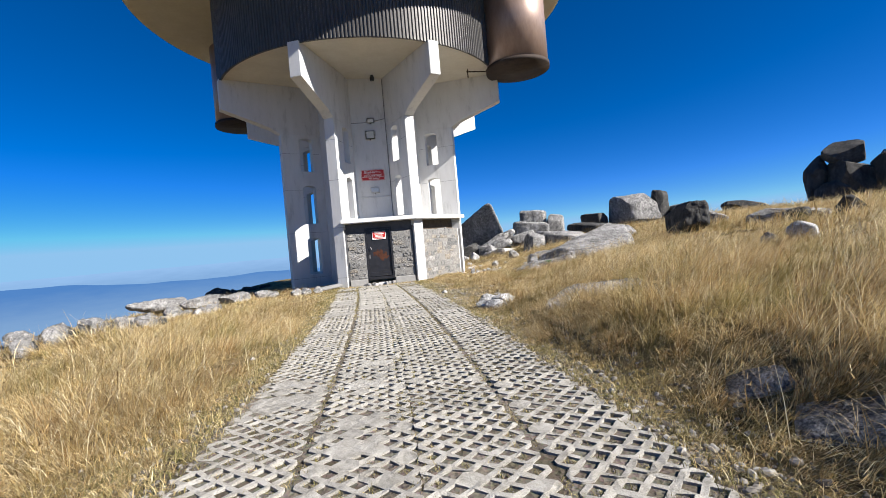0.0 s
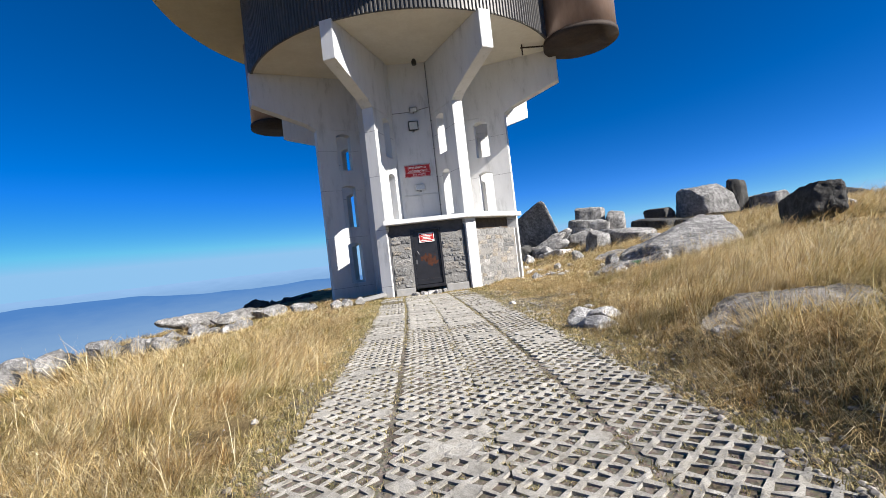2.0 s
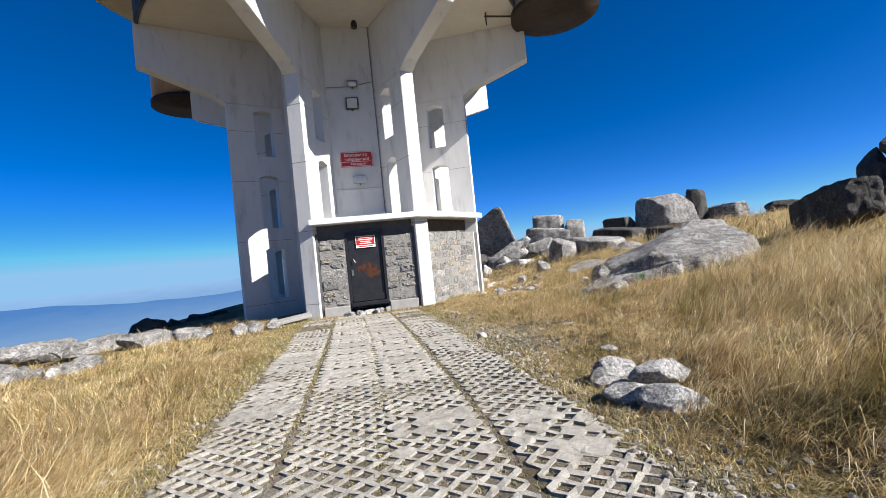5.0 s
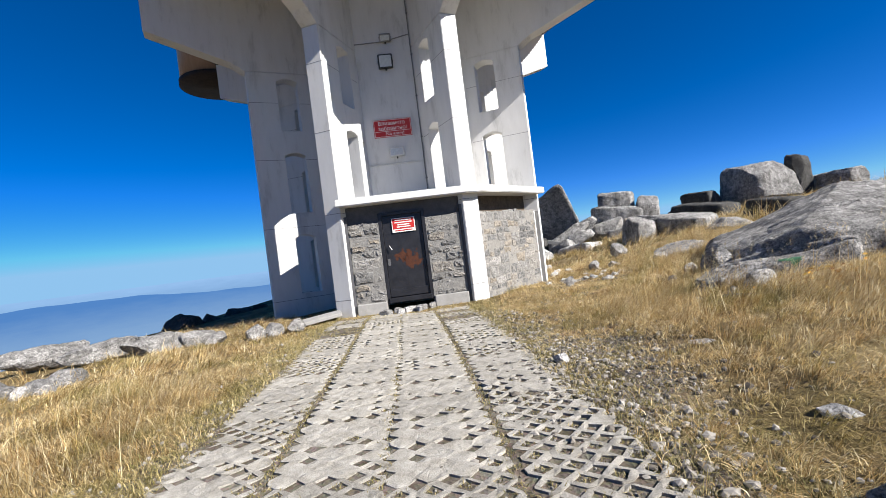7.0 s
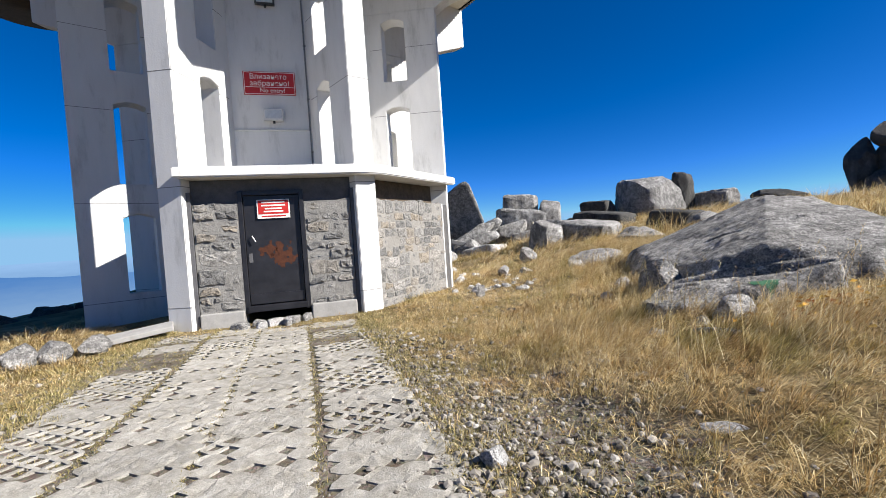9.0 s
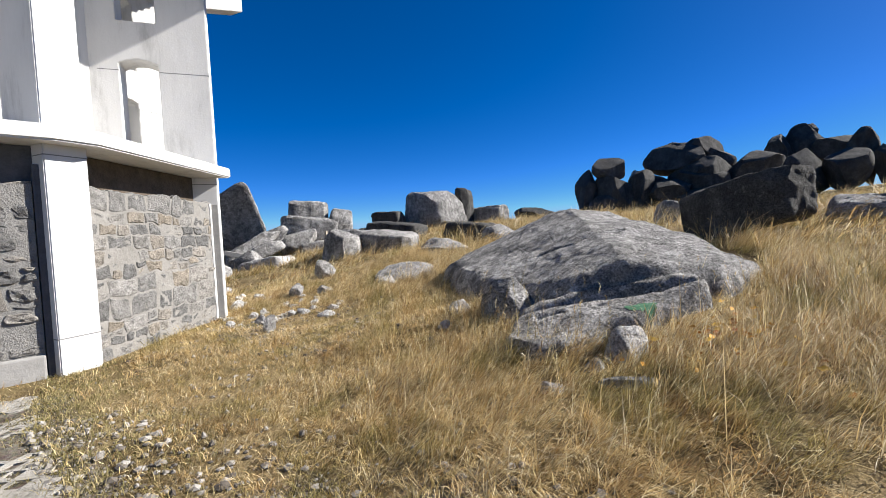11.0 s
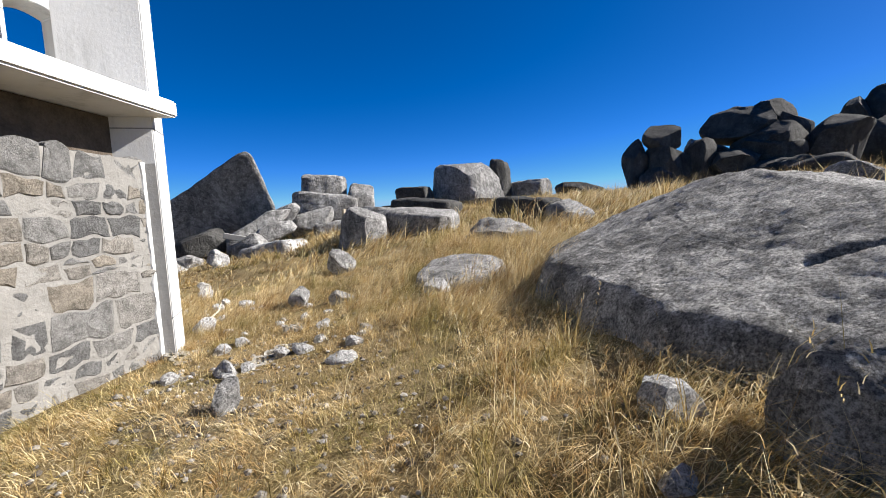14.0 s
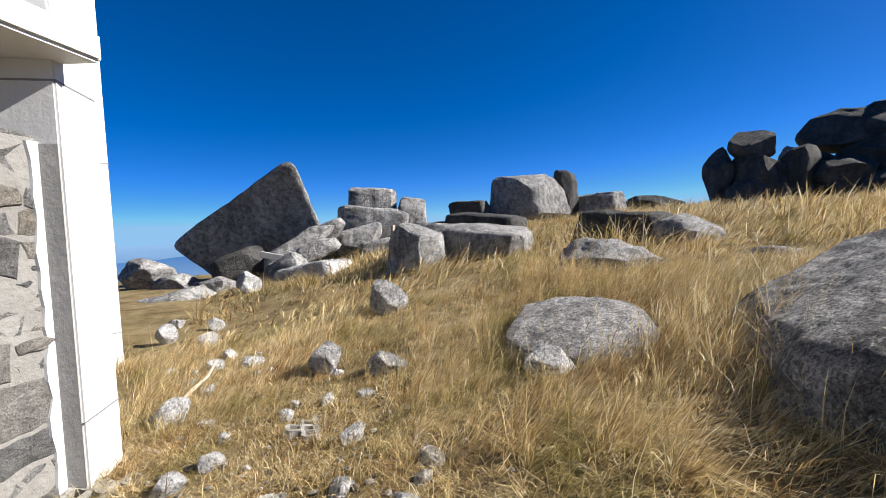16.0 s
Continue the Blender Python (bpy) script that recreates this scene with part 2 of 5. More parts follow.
STONE = m_stone("wall_rubble_stone", [(0, (0.14, 0.138, 0.135)), (0.3, (0.195, 0.192, 0.185)), (0.6, (0.25, 0.243, 0.23)), (0.85, (0.26, 0.228, 0.185)), (1, (0.32, 0.312, 0.298))])


# ---- mesh helpers ----
def link(name, me, material, parent=None, label=""):
    if material is not None and not me.materials:
        me.materials.append(material)
    ob = new(name, me)
    ob.parent = parent
    if label:
        tagged(ob, label)
    return ob


def part(name, bm, material, parent=None, label="", smooth=False):
    me = bpy.data.meshes.new(name)
    bmesh.ops.recalc_face_normals(bm, faces=bm.faces)
    bm.to_mesh(me)
    bm.free()
    if smooth:
        me.shade_smooth()
    return link(name, me, material, parent, label)


def raw(name, verts, faces, material, parent=None, label=""):
    me = bpy.data.meshes.new(name)
    me.from_pydata(verts, [], faces)
    me.update()
    return link(name, me, material, parent, label)


def thing(name, m, label, category, group="", kind=""):
    ob = new(name)
    ob.empty_display_size = 0.2
    ob.matrix_world = m
    return tagged(ob, label, category, group, kind)


def box_bm(x0, x1, y0, y1, z0, z1, bevel=0.0, bm=None, m=None):
    own = bm or bmesh.new()
    r = bmesh.ops.create_cube(own, size=1)
    mm = Matrix.Translation(((x0 + x1) / 2, (y0 + y1) / 2, (z0 + z1) / 2)) @ Matrix.Diagonal((x1 - x0, y1 - y0, z1 - z0, 1))
    bmesh.ops.transform(own, matrix=(m @ mm) if m is not None else mm, verts=r["verts"])
    if bevel:
        vs = set(r["verts"])
        es = [e for e in own.edges if e.verts[0] in vs and e.verts[1] in vs]
        bmesh.ops.bevel(own, geom=es, offset=bevel, segments=2, affect="EDGES", profile=0.6)
    return own


def prism(outline, z0, z1, bevel=0.0, holes=()):
    """A plate: the outline in x and y, raised from z0 to z1, with holes."""
    bm = bmesh.new()
    edges = []
    for loop in (outline, *holes):
        vs = [bm.verts.new((x, y, z0)) for x, y in loop]
        edges += [bm.edges.new((vs[i], vs[(i + 1) % len(vs)])) for i in range(len(vs))]
    bmesh.ops.triangle_fill(bm, use_beauty=True, use_dissolve=False, edges=edges, normal=(0, 0, 1))
    r = bmesh.ops.extrude_face_region(bm, geom=bm.faces[:])
    bmesh.ops.translate(bm, vec=(0, 0, z1 - z0), verts=[v for v in r["geom"] if isinstance(v, bmesh.types.BMVert)])
    bmesh.ops.dissolve_limit(bm, angle_limit=0.01, verts=bm.verts[:], edges=bm.edges[:])
    if bevel:
        bmesh.ops.recalc_face_normals(bm, faces=bm.faces)
        es = [e for e in bm.edges if len(e.link_faces) == 2 and e.calc_face_angle(0) > 0.9]
        bmesh.ops.bevel(bm, geom=es, offset=bevel, segments=2, affect="EDGES", clamp_overlap=True)
    return bm


def tube(points, radius, sides=8):
    bm = bmesh.new()
    rings = []
    pts = [Vector(p) for p in points]
    for i, p in enumerate(pts):
        d = (pts[min(i + 1, len(pts) - 1)] - pts[max(i - 1, 0)]).normalized()
        a = d.orthogonal().normalized()
        b = d.cross(a)
        rad = radius[i] if isinstance(radius, (list, tuple)) else radius
        rings.append([bm.verts.new(p + (a * math.cos(k * math.tau / sides) + b * math.sin(k * math.tau / sides)) * rad) for k in range(sides)])
    for r0, r1 in zip(rings, rings[1:]):
        for k in range(sides):
            bm.faces.new((r0[k], r0[(k + 1) % sides], r1[(k + 1) % sides], r1[k]))
    bm.faces.new(rings[0][::-1])
    bm.faces.new(rings[-1])
    return bm


# ---- lie of the land ----
def path_x(y):
    y = np.clip(y, -6, 17)
    return 0.047 - 0.106 * y - 0.0031 * y * y


def ripple(x, y, s):
    return np.sin(x * s + 1.3 * np.sin(y * s * 0.7)) * np.cos(y * s * 0.9 + 0.8 * np.sin(x * s * 0.6))


def land(x, y):
    """Height of the ground."""
    x, y = np.asarray(x, float), np.asarray(y, float)
    base = -0.0115 * np.clip(y, -10, 18)
    c = path_x(y)
    s = np.maximum(0, x - c - 2.3 - 1.9 / (1 + np.exp(-np.clip((y - 16) / 1.2, -40, 40))))
    rise = 2.0 * (1 - np.exp(-((s / 11) ** 1.1))) + 0.09 * np.maximum(0, s - 33)
    rise = rise * (1 - 0.75 / (1 + np.exp(-(np.hypot(x, y) - 78) / 7)))
    bank = 0.3 * np.clip((x - c - 1.75) / 1.1, 0, 1) ** 1.3 / (1 + np.exp(np.clip((y - 8.6) / 0.7, -40, 40)))
    left = np.maximum(0, c - 1.6 - x)
    fall = 0.03 * left + 0.02 * np.maximum(0, left - 4.5) ** 1.7
    back = np.maximum(0, y - 34)
    fall = fall + 0.012 * back ** 1.5 * np.exp(-s / 14)
    r2 = np.hypot(x, y - 10)
    fall = fall + 0.0009 * np.maximum(0, r2 - 70) ** 1.6
    fall = 420 * np.tanh(fall / 420)
    near = np.clip((np.abs(x - c) - 1.2) / 1.5, 0, 1)
    bumps = near * (0.05 * ripple(x, y, 1.1) + 0.035 * ripple(x + 3, y - 2, 2.7)) + 0.25 * ripple(x, y, 0.21) * np.clip((r2 - 22) / 20, 0, 1)
    return base + rise + bank - fall + bumps


def build_land():
    n = 340
    u = np.linspace(-1, 1, n)
    a, b = 4.2, 7.25
    g = a * np.sinh(b * u) * (3200 / (a * math.sinh(b)))
    X, Y = np.meshgrid(g + 0.5, g + 11.0)
    Z = land(X, Y)
    verts = np.stack([X.ravel(), Y.ravel(), Z.ravel()], 1)
    i = np.arange(n * n).reshape(n, n)
    faces = np.stack([i[:-1, :-1].ravel(), i[:-1, 1:].ravel(), i[1:, 1:].ravel(), i[1:, :-1].ravel()], 1)
    me = bpy.data.meshes.new("ground")
    me.from_pydata(verts.tolist(), [], faces.tolist())
    at = me.attributes.new("gravel", "FLOAT", "POINT")
    d = np.abs(verts[:, 0] - path_x(verts[:, 1]))
    mask = np.clip(1.0 - (d - 1.5) / 0.55, 0, 1) * (verts[:, 1] < 17.6)
    yard = np.exp(-((verts[:, 0] - 1.0) ** 2 / 1.6 + (verts[:, 1] - 18.6) ** 2 / 3.0)) * 0.5
    shoulder = np.exp(-((verts[:, 0] - 0.2) ** 2 / 1.2 + (verts[:, 1] - 12.6) ** 2 / 5.0))
    at.data.foreach_set("value", np.maximum(np.maximum(mask, yard), shoulder))
    me.shade_smooth()
    ob = link("ground", me, GROUND)
    return tagged(ob, "dry straw-coloured mountain ground with gravel along the path", "ground", kind="structure")


build_land()


def ridge(name, radius, top_deg, amp_deg, seed, material, label):
    """A far ridge line all round, standing well beyond the hill; its material paints the haze."""
    n = 400
    verts, faces = [], []
    for k in range(n):
        a = math.tau * k / n
        w = 0
        for f, g in ((3, 1.0), (7, 0.6), (17, 0.3), (41, 0.12), (83, 0.06)):
            w += g * math.sin(f * a + seed * f * 1.7) 
        el = radians(top_deg + amp_deg * w)
        x, y = radius * math.cos(a), radius * math.sin(a)
        verts += [(x, y, -radius * 0.36), (x, y, radius * math.tan(el))]
        j = (k + 1) % n
        faces.append((2 * k, 2 * j, 2 * j + 1, 2 * k + 1))
    ob = raw(name, verts, faces, material)
    return tagged(ob, label, "mountains", kind="structure")


# Air haze is painted as emission on two rings; neither is a lamp.
HAZE = m_backdrop("far_haze_glow", (0.15, 0.29, 0.52), (0.27, 0.46, 0.74), -250, 0, 0.5)
HILLS = m_backdrop("far_hills_haze_glow", (0.19, 0.33, 0.55), (0.075, 0.205, 0.49), -320, -100, 0.5)
ridge("backdrop", 4700, -0.2, 0.02, 2, HAZE, "glowing backdrop ring painted as pale blue haze over the far plain")
ridge("backdrop", 3900, -1.6, 0.45, 5, HILLS, "blue mountain ridge far below, haze painted in as glow")


# ---- the tower ----
TC, TURN_T, TZ = (-3.17, 21.856), 9.96, -0.17
tower = thing("observation_tower", pose(TC[0], TC[1], 0, 0, 0, TURN_T), "white concrete tower with eight fins carrying a dark drum", "tower")
FIN_R, FIN_T, CORE_R = 4.19, 0.42, 2.54
NIB_R, NIB_Z, FIN_Z, SOFFIT, DRUM_R, BRIM_R, BRIM_Z = 6.45, 7.43, 6.55, 8.65, 6.36, 9.78, 12.47
BASE_Z = -0.6


def octagon(r, a0=22.5):
    return [(r * math.cos(radians(a0 + 45 * k)), r * math.sin(radians(a0 + 45 * k))) for k in range(8)]


def slot(r0, r1, z0, z1):
    """An opening with an arched head."""
    n, rise = 8, 0.08
    head = [(r0 + (r1 - r0) * k / n, z1 - rise + rise * math.sin(math.pi * k / n)) for k in range(n + 1)]
    return [(r0, z0), *head, (r1, z0)][::-1]


def fin_mesh(slots):
    """A radial fin: outline in r and z, stood upright along local x."""
    out = [(CORE_R - 0.12, BASE_Z), (FIN_R, BASE_Z), (FIN_R, FIN_Z), (CORE_R - 0.12, FIN_Z)]
    bm = prism(out, -FIN_T / 2, FIN_T / 2, 0.012, [slot(2.86, 3.43, a, b) for a, b in slots])
    bmesh.ops.rotate(bm, cent=(0, 0, 0), matrix=Matrix.Rotation(radians(90), 3, "X"), verts=bm.verts)
    return bm


def bracket_mesh():
    out = [(CORE_R - 0.12, FIN_Z + 0.004), (FIN_R + 0.01, FIN_Z + 0.004), (FIN_R + 0.35, FIN_Z + 0.22), (NIB_R, NIB_Z), (NIB_R, SOFFIT), (CORE_R - 0.12, SOFFIT)]
    bm = prism(out, -FIN_T / 2 - 0.004, FIN_T / 2 + 0.004, 0.012)
    bmesh.ops.rotate(bm, cent=(0, 0, 0), matrix=Matrix.Rotation(radians(90), 3, "X"), verts=bm.verts)
    return bm


part("core", prism(octagon(CORE_R), BASE_Z, SOFFIT + 0.05), WHITE, tower)
high = [(2.6, 4.3), (4.92, 6.4)]
for k in range(8):
    a = -90 + 22.5 + 45 * k
    f = part("fin", fin_mesh(high if k in (0, 1) else [(0.33, 1.98)] + high), WHITE, tower)
    f.matrix_local = pose(0, 0, 0, 0, 0, a)
    b = part("bracket", bracket_mesh(), WHITE, tower)
    b.matrix_local = pose(0, 0, 0, 0, 0, a)
    for z in (0.2, 2.2, 4.1, 5.7):
        g = FIN_T / 2 + 0.0015
        open_here = any(a - 0.02 < z < b + 0.02 for a, b in high)
        for r0, r1 in ([(CORE_R + 0.02, 2.855), (3.435, FIN_R + 0.002)] if open_here else [(CORE_R + 0.02, FIN_R + 0.002)]):
            part("joint_line", box_bm(r0, r1, -g, g, z - 0.006, z + 0.006), GREY, f)


def disc(r, z0, z1, n=96):
    bm = bmesh.new()
    bmesh.ops.create_cone(bm, cap_ends=True, segments=n, radius1=r, radius2=r, depth=z1 - z0, matrix=Matrix.Translation((0, 0, (z0 + z1) / 2)))
    return bm


part("soffit", disc(DRUM_R - 0.06, SOFFIT, SOFFIT + 0.3), CEIL, tower, "cream painted underside of the drum")


def drum_mesh():
    """Ribbed cladding: upright ribs all round."""
    n = 300
    verts, faces = [], []
    prof = ((0.0, 0.0), (0.18, 0.045), (0.5, 0.045), (0.68, 0.0))
    pts = []
    for k in range(n):
        for f, d in prof:
            a = math.tau * (k + f) / n
            pts.append(((DRUM_R + d) * math.cos(a), (DRUM_R + d) * math.sin(a)))
    m = len(pts)
    for z in (SOFFIT - 0.05, BRIM_Z + 0.05):
        verts += [(x, y, z) for x, y in pts]
    inner = [(DRUM_R - 0.055) / math.hypot(*p) for p in pts]
    verts += [(x * s, y * s, SOFFIT - 0.05) for (x, y), s in zip(pts, inner)]
    for k in range(m):
        j = (k + 1) % m
        faces += [(k, j, m + j, m + k), (2 * m + k, 2 * m + j, j, k)]
    return verts, faces


v, f = drum_mesh()
raw("drum_wall", v, f, CLAD, tower, "grey ribbed metal cladding of the drum")
part("brim", disc(BRIM_R, BRIM_Z, BRIM_Z + 0.45), CEIL, tower, "wide cream overhanging rim")
part("roof", disc(BRIM_R - 0.3, BRIM_Z + 0.45, BRIM_Z + 3.2), CLAD, tower)


def bay_mesh(r, dz0, z1, n=40):
    bm = bmesh.new()
    bmesh.ops.create_cone(bm, cap_ends=True, segments=n, radius1=r, radius2=r, depth=z1 - dz0, matrix=Matrix.Translation((0, 0, (z1 + dz0) / 2)))
    return bm


for ang, dist in ((-29.0, 7.45), (151.0, 7.45)):
    u = (dist * math.cos(radians(ang)), dist * math.sin(radians(ang)))
    bay = part("stair_bay", bay_mesh(1.3, SOFFIT - 0.12, BRIM_Z), COPPER, tower, "brown copper-clad round bay on the drum", True)
    bay.location = (*u, 0)
    rim = part("rim", bay_mesh(1.35, SOFFIT - 0.3, SOFFIT - 0.12), TAR, bay, "black rusty underside", True)

# ledge over the two walled bays
FR = FIN_R + 0.24


def polar(r, a):
    return (r * math.cos(radians(a)), r * math.sin(radians(a)))


ledge_out = [polar(FR, -109.7), polar(FR, -70.3), polar(FR, -64.7), polar(FR, -24.6), polar(FR - 0.55, -23.2), polar(CORE_R - 0.1, -22.5), polar(CORE_R - 0.1, -67.5), polar(CORE_R - 0.1, -107.0)]
part("ledge", prism(ledge_out, 2.315, 2.485, 0.02), WHITE, tower, "white painted concrete ledge above the stone walls")

WALL_AP = 3.84


def stone_wall(ang, openings, seed, mortar, top=1.92, foot=0.055, proud=0.02, joint=0.016):
    """A rubble panel between two fins, on the side whose normal points to ang."""
    rng = random.Random(seed)
    m = pose(0, 0, 0, 0, 0, ang + 90)

    def line(z, k, x):
        """A wavering bed joint between two courses."""
        return z if z < foot + 0.005 else z + 0.055 * noise.noise((x * 1.9, k * 5.3, seed * 1.7)) + 0.04 * noise.noise((x * 6, k * 3.1, seed))

    def add_stone(wall, x0, x1, low, high):
        """One rough stone between two bed joints, with an uneven outline and a broken face."""
        g = [joint * rng.uniform(0.4, 1.7) for _ in range(4)]
        n = max(2, round((x1 - x0) / 0.07))
        lean0, lean1 = rng.uniform(-0.025, 0.025), rng.uniform(-0.025, 0.025)
        xs = [x0 + g[0] + (x1 - x0 - g[0] - g[1]) * i / n for i in range(n + 1)]
        pts = [(q - lean0 * (1 - i / n) - lean1 * i / n, low(q) + g[2] + rng.uniform(-0.006, 0.012)) for i, q in enumerate(xs)]
        up = [(q + lean0 * (1 - i / n) + lean1 * i / n, high(q) - g[3] - rng.uniform(-0.006, 0.012)) for i, q in enumerate(xs)]
        mids = ((xs[-1] + rng.uniform(-0.018, 0.006), (pts[-1][1] + up[-1][1]) / 2), (xs[0] + rng.uniform(-0.006, 0.018), (pts[0][1] + up[0][1]) / 2))
        for row in (pts, up):
            s = 1 if row is pts else -1
            row[0] = (row[0][0] + rng.uniform(0.0, 0.018), row[0][1] + s * rng.uniform(0, 0.014))
            row[-1] = (row[-1][0] - rng.uniform(0.0, 0.018), row[-1][1] + s * rng.uniform(0, 0.014))
        ring_pts = pts + [mids[0]] + up[::-1] + [mids[1]]
        cx, cz = sum(p[0] for p in ring_pts) / len(ring_pts), sum(p[1] for p in ring_pts) / len(ring_pts)
        y1, y2 = -WALL_AP + 0.07, -WALL_AP + 0.002 - rng.uniform(-0.5, 1.0) * proud
        off = rng.uniform(0, 50)
        bm = bmesh.new()
        loops = []
        for f, y, amp in ((1.0, y1, 0), (1.0, y2 + 0.008, 0), (0.9, y2, 0.6), (0.55, y2 - 0.15 * proud, 1.0)):
            loops.append([bm.verts.new((cx + (px - cx) * f, y + amp * proud * noise.noise((px * 14 * f, pz * 14 * f, off)), cz + (pz - cz) * f)) for px, pz in ring_pts])
        hub = bm.verts.new((cx, y2 - rng.uniform(-0.4, 0.6) * proud, cz))
        q = len(ring_pts)
        for r0, r1 in zip(loops, loops[1:]):
            for i in range(q):
                bm.faces.new((r0[i], r0[(i + 1) % q], r1[(i + 1) % q], r1[i]))
        for i in range(q):
            bm.faces.new((loops[-1][i], loops[-1][(i + 1) % q], hub))
        part("stone", bm, STONE, wall)

    for a, b in openings:
        wall = part("wall_panel", box_bm(a, b, -WALL_AP + 0.004, -WALL_AP + 0.4, BASE_Z, top - 0.03, 0, None), mortar, tower, "grey rubble stone infill wall with uneven mortar joints")
        wall.matrix_local = m
        z, course = foot, 0
        while z < top - 0.06:
            h = min(rng.choice((0.12, 0.15, 0.18, 0.22, 0.27)) * rng.uniform(0.9, 1.1), top - z)
            if top - z - h < 0.1:
                h = top - z
            x = a
            while x < b - 0.02:
                w = min(rng.uniform(0.8, 2.3) * h + 0.04, b - x)
                if b - x - w < 0.12:
                    w = b - x
                low = functools.partial(line, z, course)
                high = functools.partial(line, z + h, course + 1)
                if h > 0.17 and w < 0.3 and rng.random() < 0.5:
                    split = z + h * rng.uniform(0.35, 0.65)
                    mid = functools.partial(line, split, course + 0.5)
                    add_stone(wall, x, x + w, low, mid)
                    add_stone(wall, x, x + w, mid, high)
                else:
                    add_stone(wall, x, x + w, low, high)
                x += w
            z += h
            course += 1
    return m


DX = -0.055
stone_wall(-90, [(-1.3, DX - 0.545), (DX + 0.545, 1.3)], 4, MORTAR, proud=0.03)
RIGHT = stone_wall(-45, [(-1.42, 1.42)], 9, MORTAR_PALE, 1.9, -0.3, 0.014, 0.006)
for ang, spans in ((-90, [(-1.44, -1.31), (1.31, 1.44)]), ):
    for a, b in spans:
        p = part("pilaster", box_bm(a, b, -WALL_AP - 0.02, -WALL_AP + 0.38, BASE_Z, 2.1, 0.008), TRIMGREY, tower, "dark grey painted strip beside the fin")
        p.matrix_local = pose(0, 0, 0, 0, 0, ang + 90)
# Both beams are coloured dark to hold the shadow of the ledge above.
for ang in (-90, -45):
    p = part("beam", box_bm(-1.47, 1.47, -WALL_AP + (0.24 if ang == -45 else 0.09), -WALL_AP + 0.42, 1.8, 2.31, 0.01), BEAMBROWN if ang == -45 else TRIMGREY, tower, "concrete beam under the ledge, ledge shade put into its dark colour")
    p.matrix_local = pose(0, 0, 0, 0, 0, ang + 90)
    for a, b in ([(-1.3, DX - 0.56), (DX + 0.56, 1.3)] if ang == -90 else []):
        p = part("plinth", box_bm(a, b, -WALL_AP - 0.06, -WALL_AP + 0.3, BASE_Z, 0.05, 0.02), PLINTH, tower, "rough cement plinth")
        p.matrix_local = pose(0, 0, 0, 0, 0, ang + 90)

# steel door
door = part("door", box_bm(DX - 0.46, DX + 0.46, -WALL_AP + 0.06, -WALL_AP + 0.11, 0.12, 2.02, 0.006), DOOR, tower, "black painted steel door with rust and scuffs, closed")
part("frame", box_bm(DX - 0.54, DX - 0.465, -WALL_AP + 0.0, -WALL_AP + 0.2, -0.02, 2.1, 0.006), DOOR, door)
part("frame", box_bm(DX + 0.465, DX + 0.54, -WALL_AP + 0.0, -WALL_AP + 0.2, -0.02, 2.1, 0.006), DOOR, door)
part("frame", box_bm(DX - 0.462, DX + 0.462, -WALL_AP + 0.0, -WALL_AP + 0.2, 2.025, 2.1, 0.006), DOOR, door)
part("threshold", box_bm(DX - 0.5, DX + 0.5, -WALL_AP - 0.03, -WALL_AP + 0.2, 0.0, 0.11, 0.01), DOOR, door)
part("kick_rail", box_bm(DX - 0.45, DX + 0.45, -WALL_AP + 0.035, -WALL_AP + 0.062, 0.13, 0.3, 0.004), DOOR, door)

# grey paint on the fin's cheek, and lime smeared down the joint beside the rubble
cheek = part("painted_strip", box_bm(3.98, FIN_R - 0.012, -FIN_T / 2 - 0.004, -FIN_T / 2 + 0.01, BASE_Z, 1.84), PLINTH, tower, "smooth grey painted strip on the fin's cheek")
cheek.matrix_local = pose(0, 0, 0, 0, 0, -22.5)
lime_rng = random.Random(3)
lime_bm = bmesh.new()
lime_rows = []
for k in range(22):
    z = -0.35 + k * 2.2 / 21
    x = 1.305 + lime_rng.uniform(-0.016, 0.014)
    lime_rows.append([lime_bm.verts.new(p) for p in ((x, -WALL_AP + 0.02, z), (x + 0.012, -WALL_AP - 0.012, z), (1.42, -WALL_AP - 0.014, z))])
for p, q in zip(lime_rows, lime_rows[1:]):
    for i in range(2):
        lime_bm.faces.new((p[i], p[i + 1], q[i + 1], q[i]))
lime = part("lime_edge", lime_bm, WHITE, tower, "white lime smeared along the wall's edge")
lime.matrix_local = RIGHT


# ---- boulders and stones ----
SPOTS = []


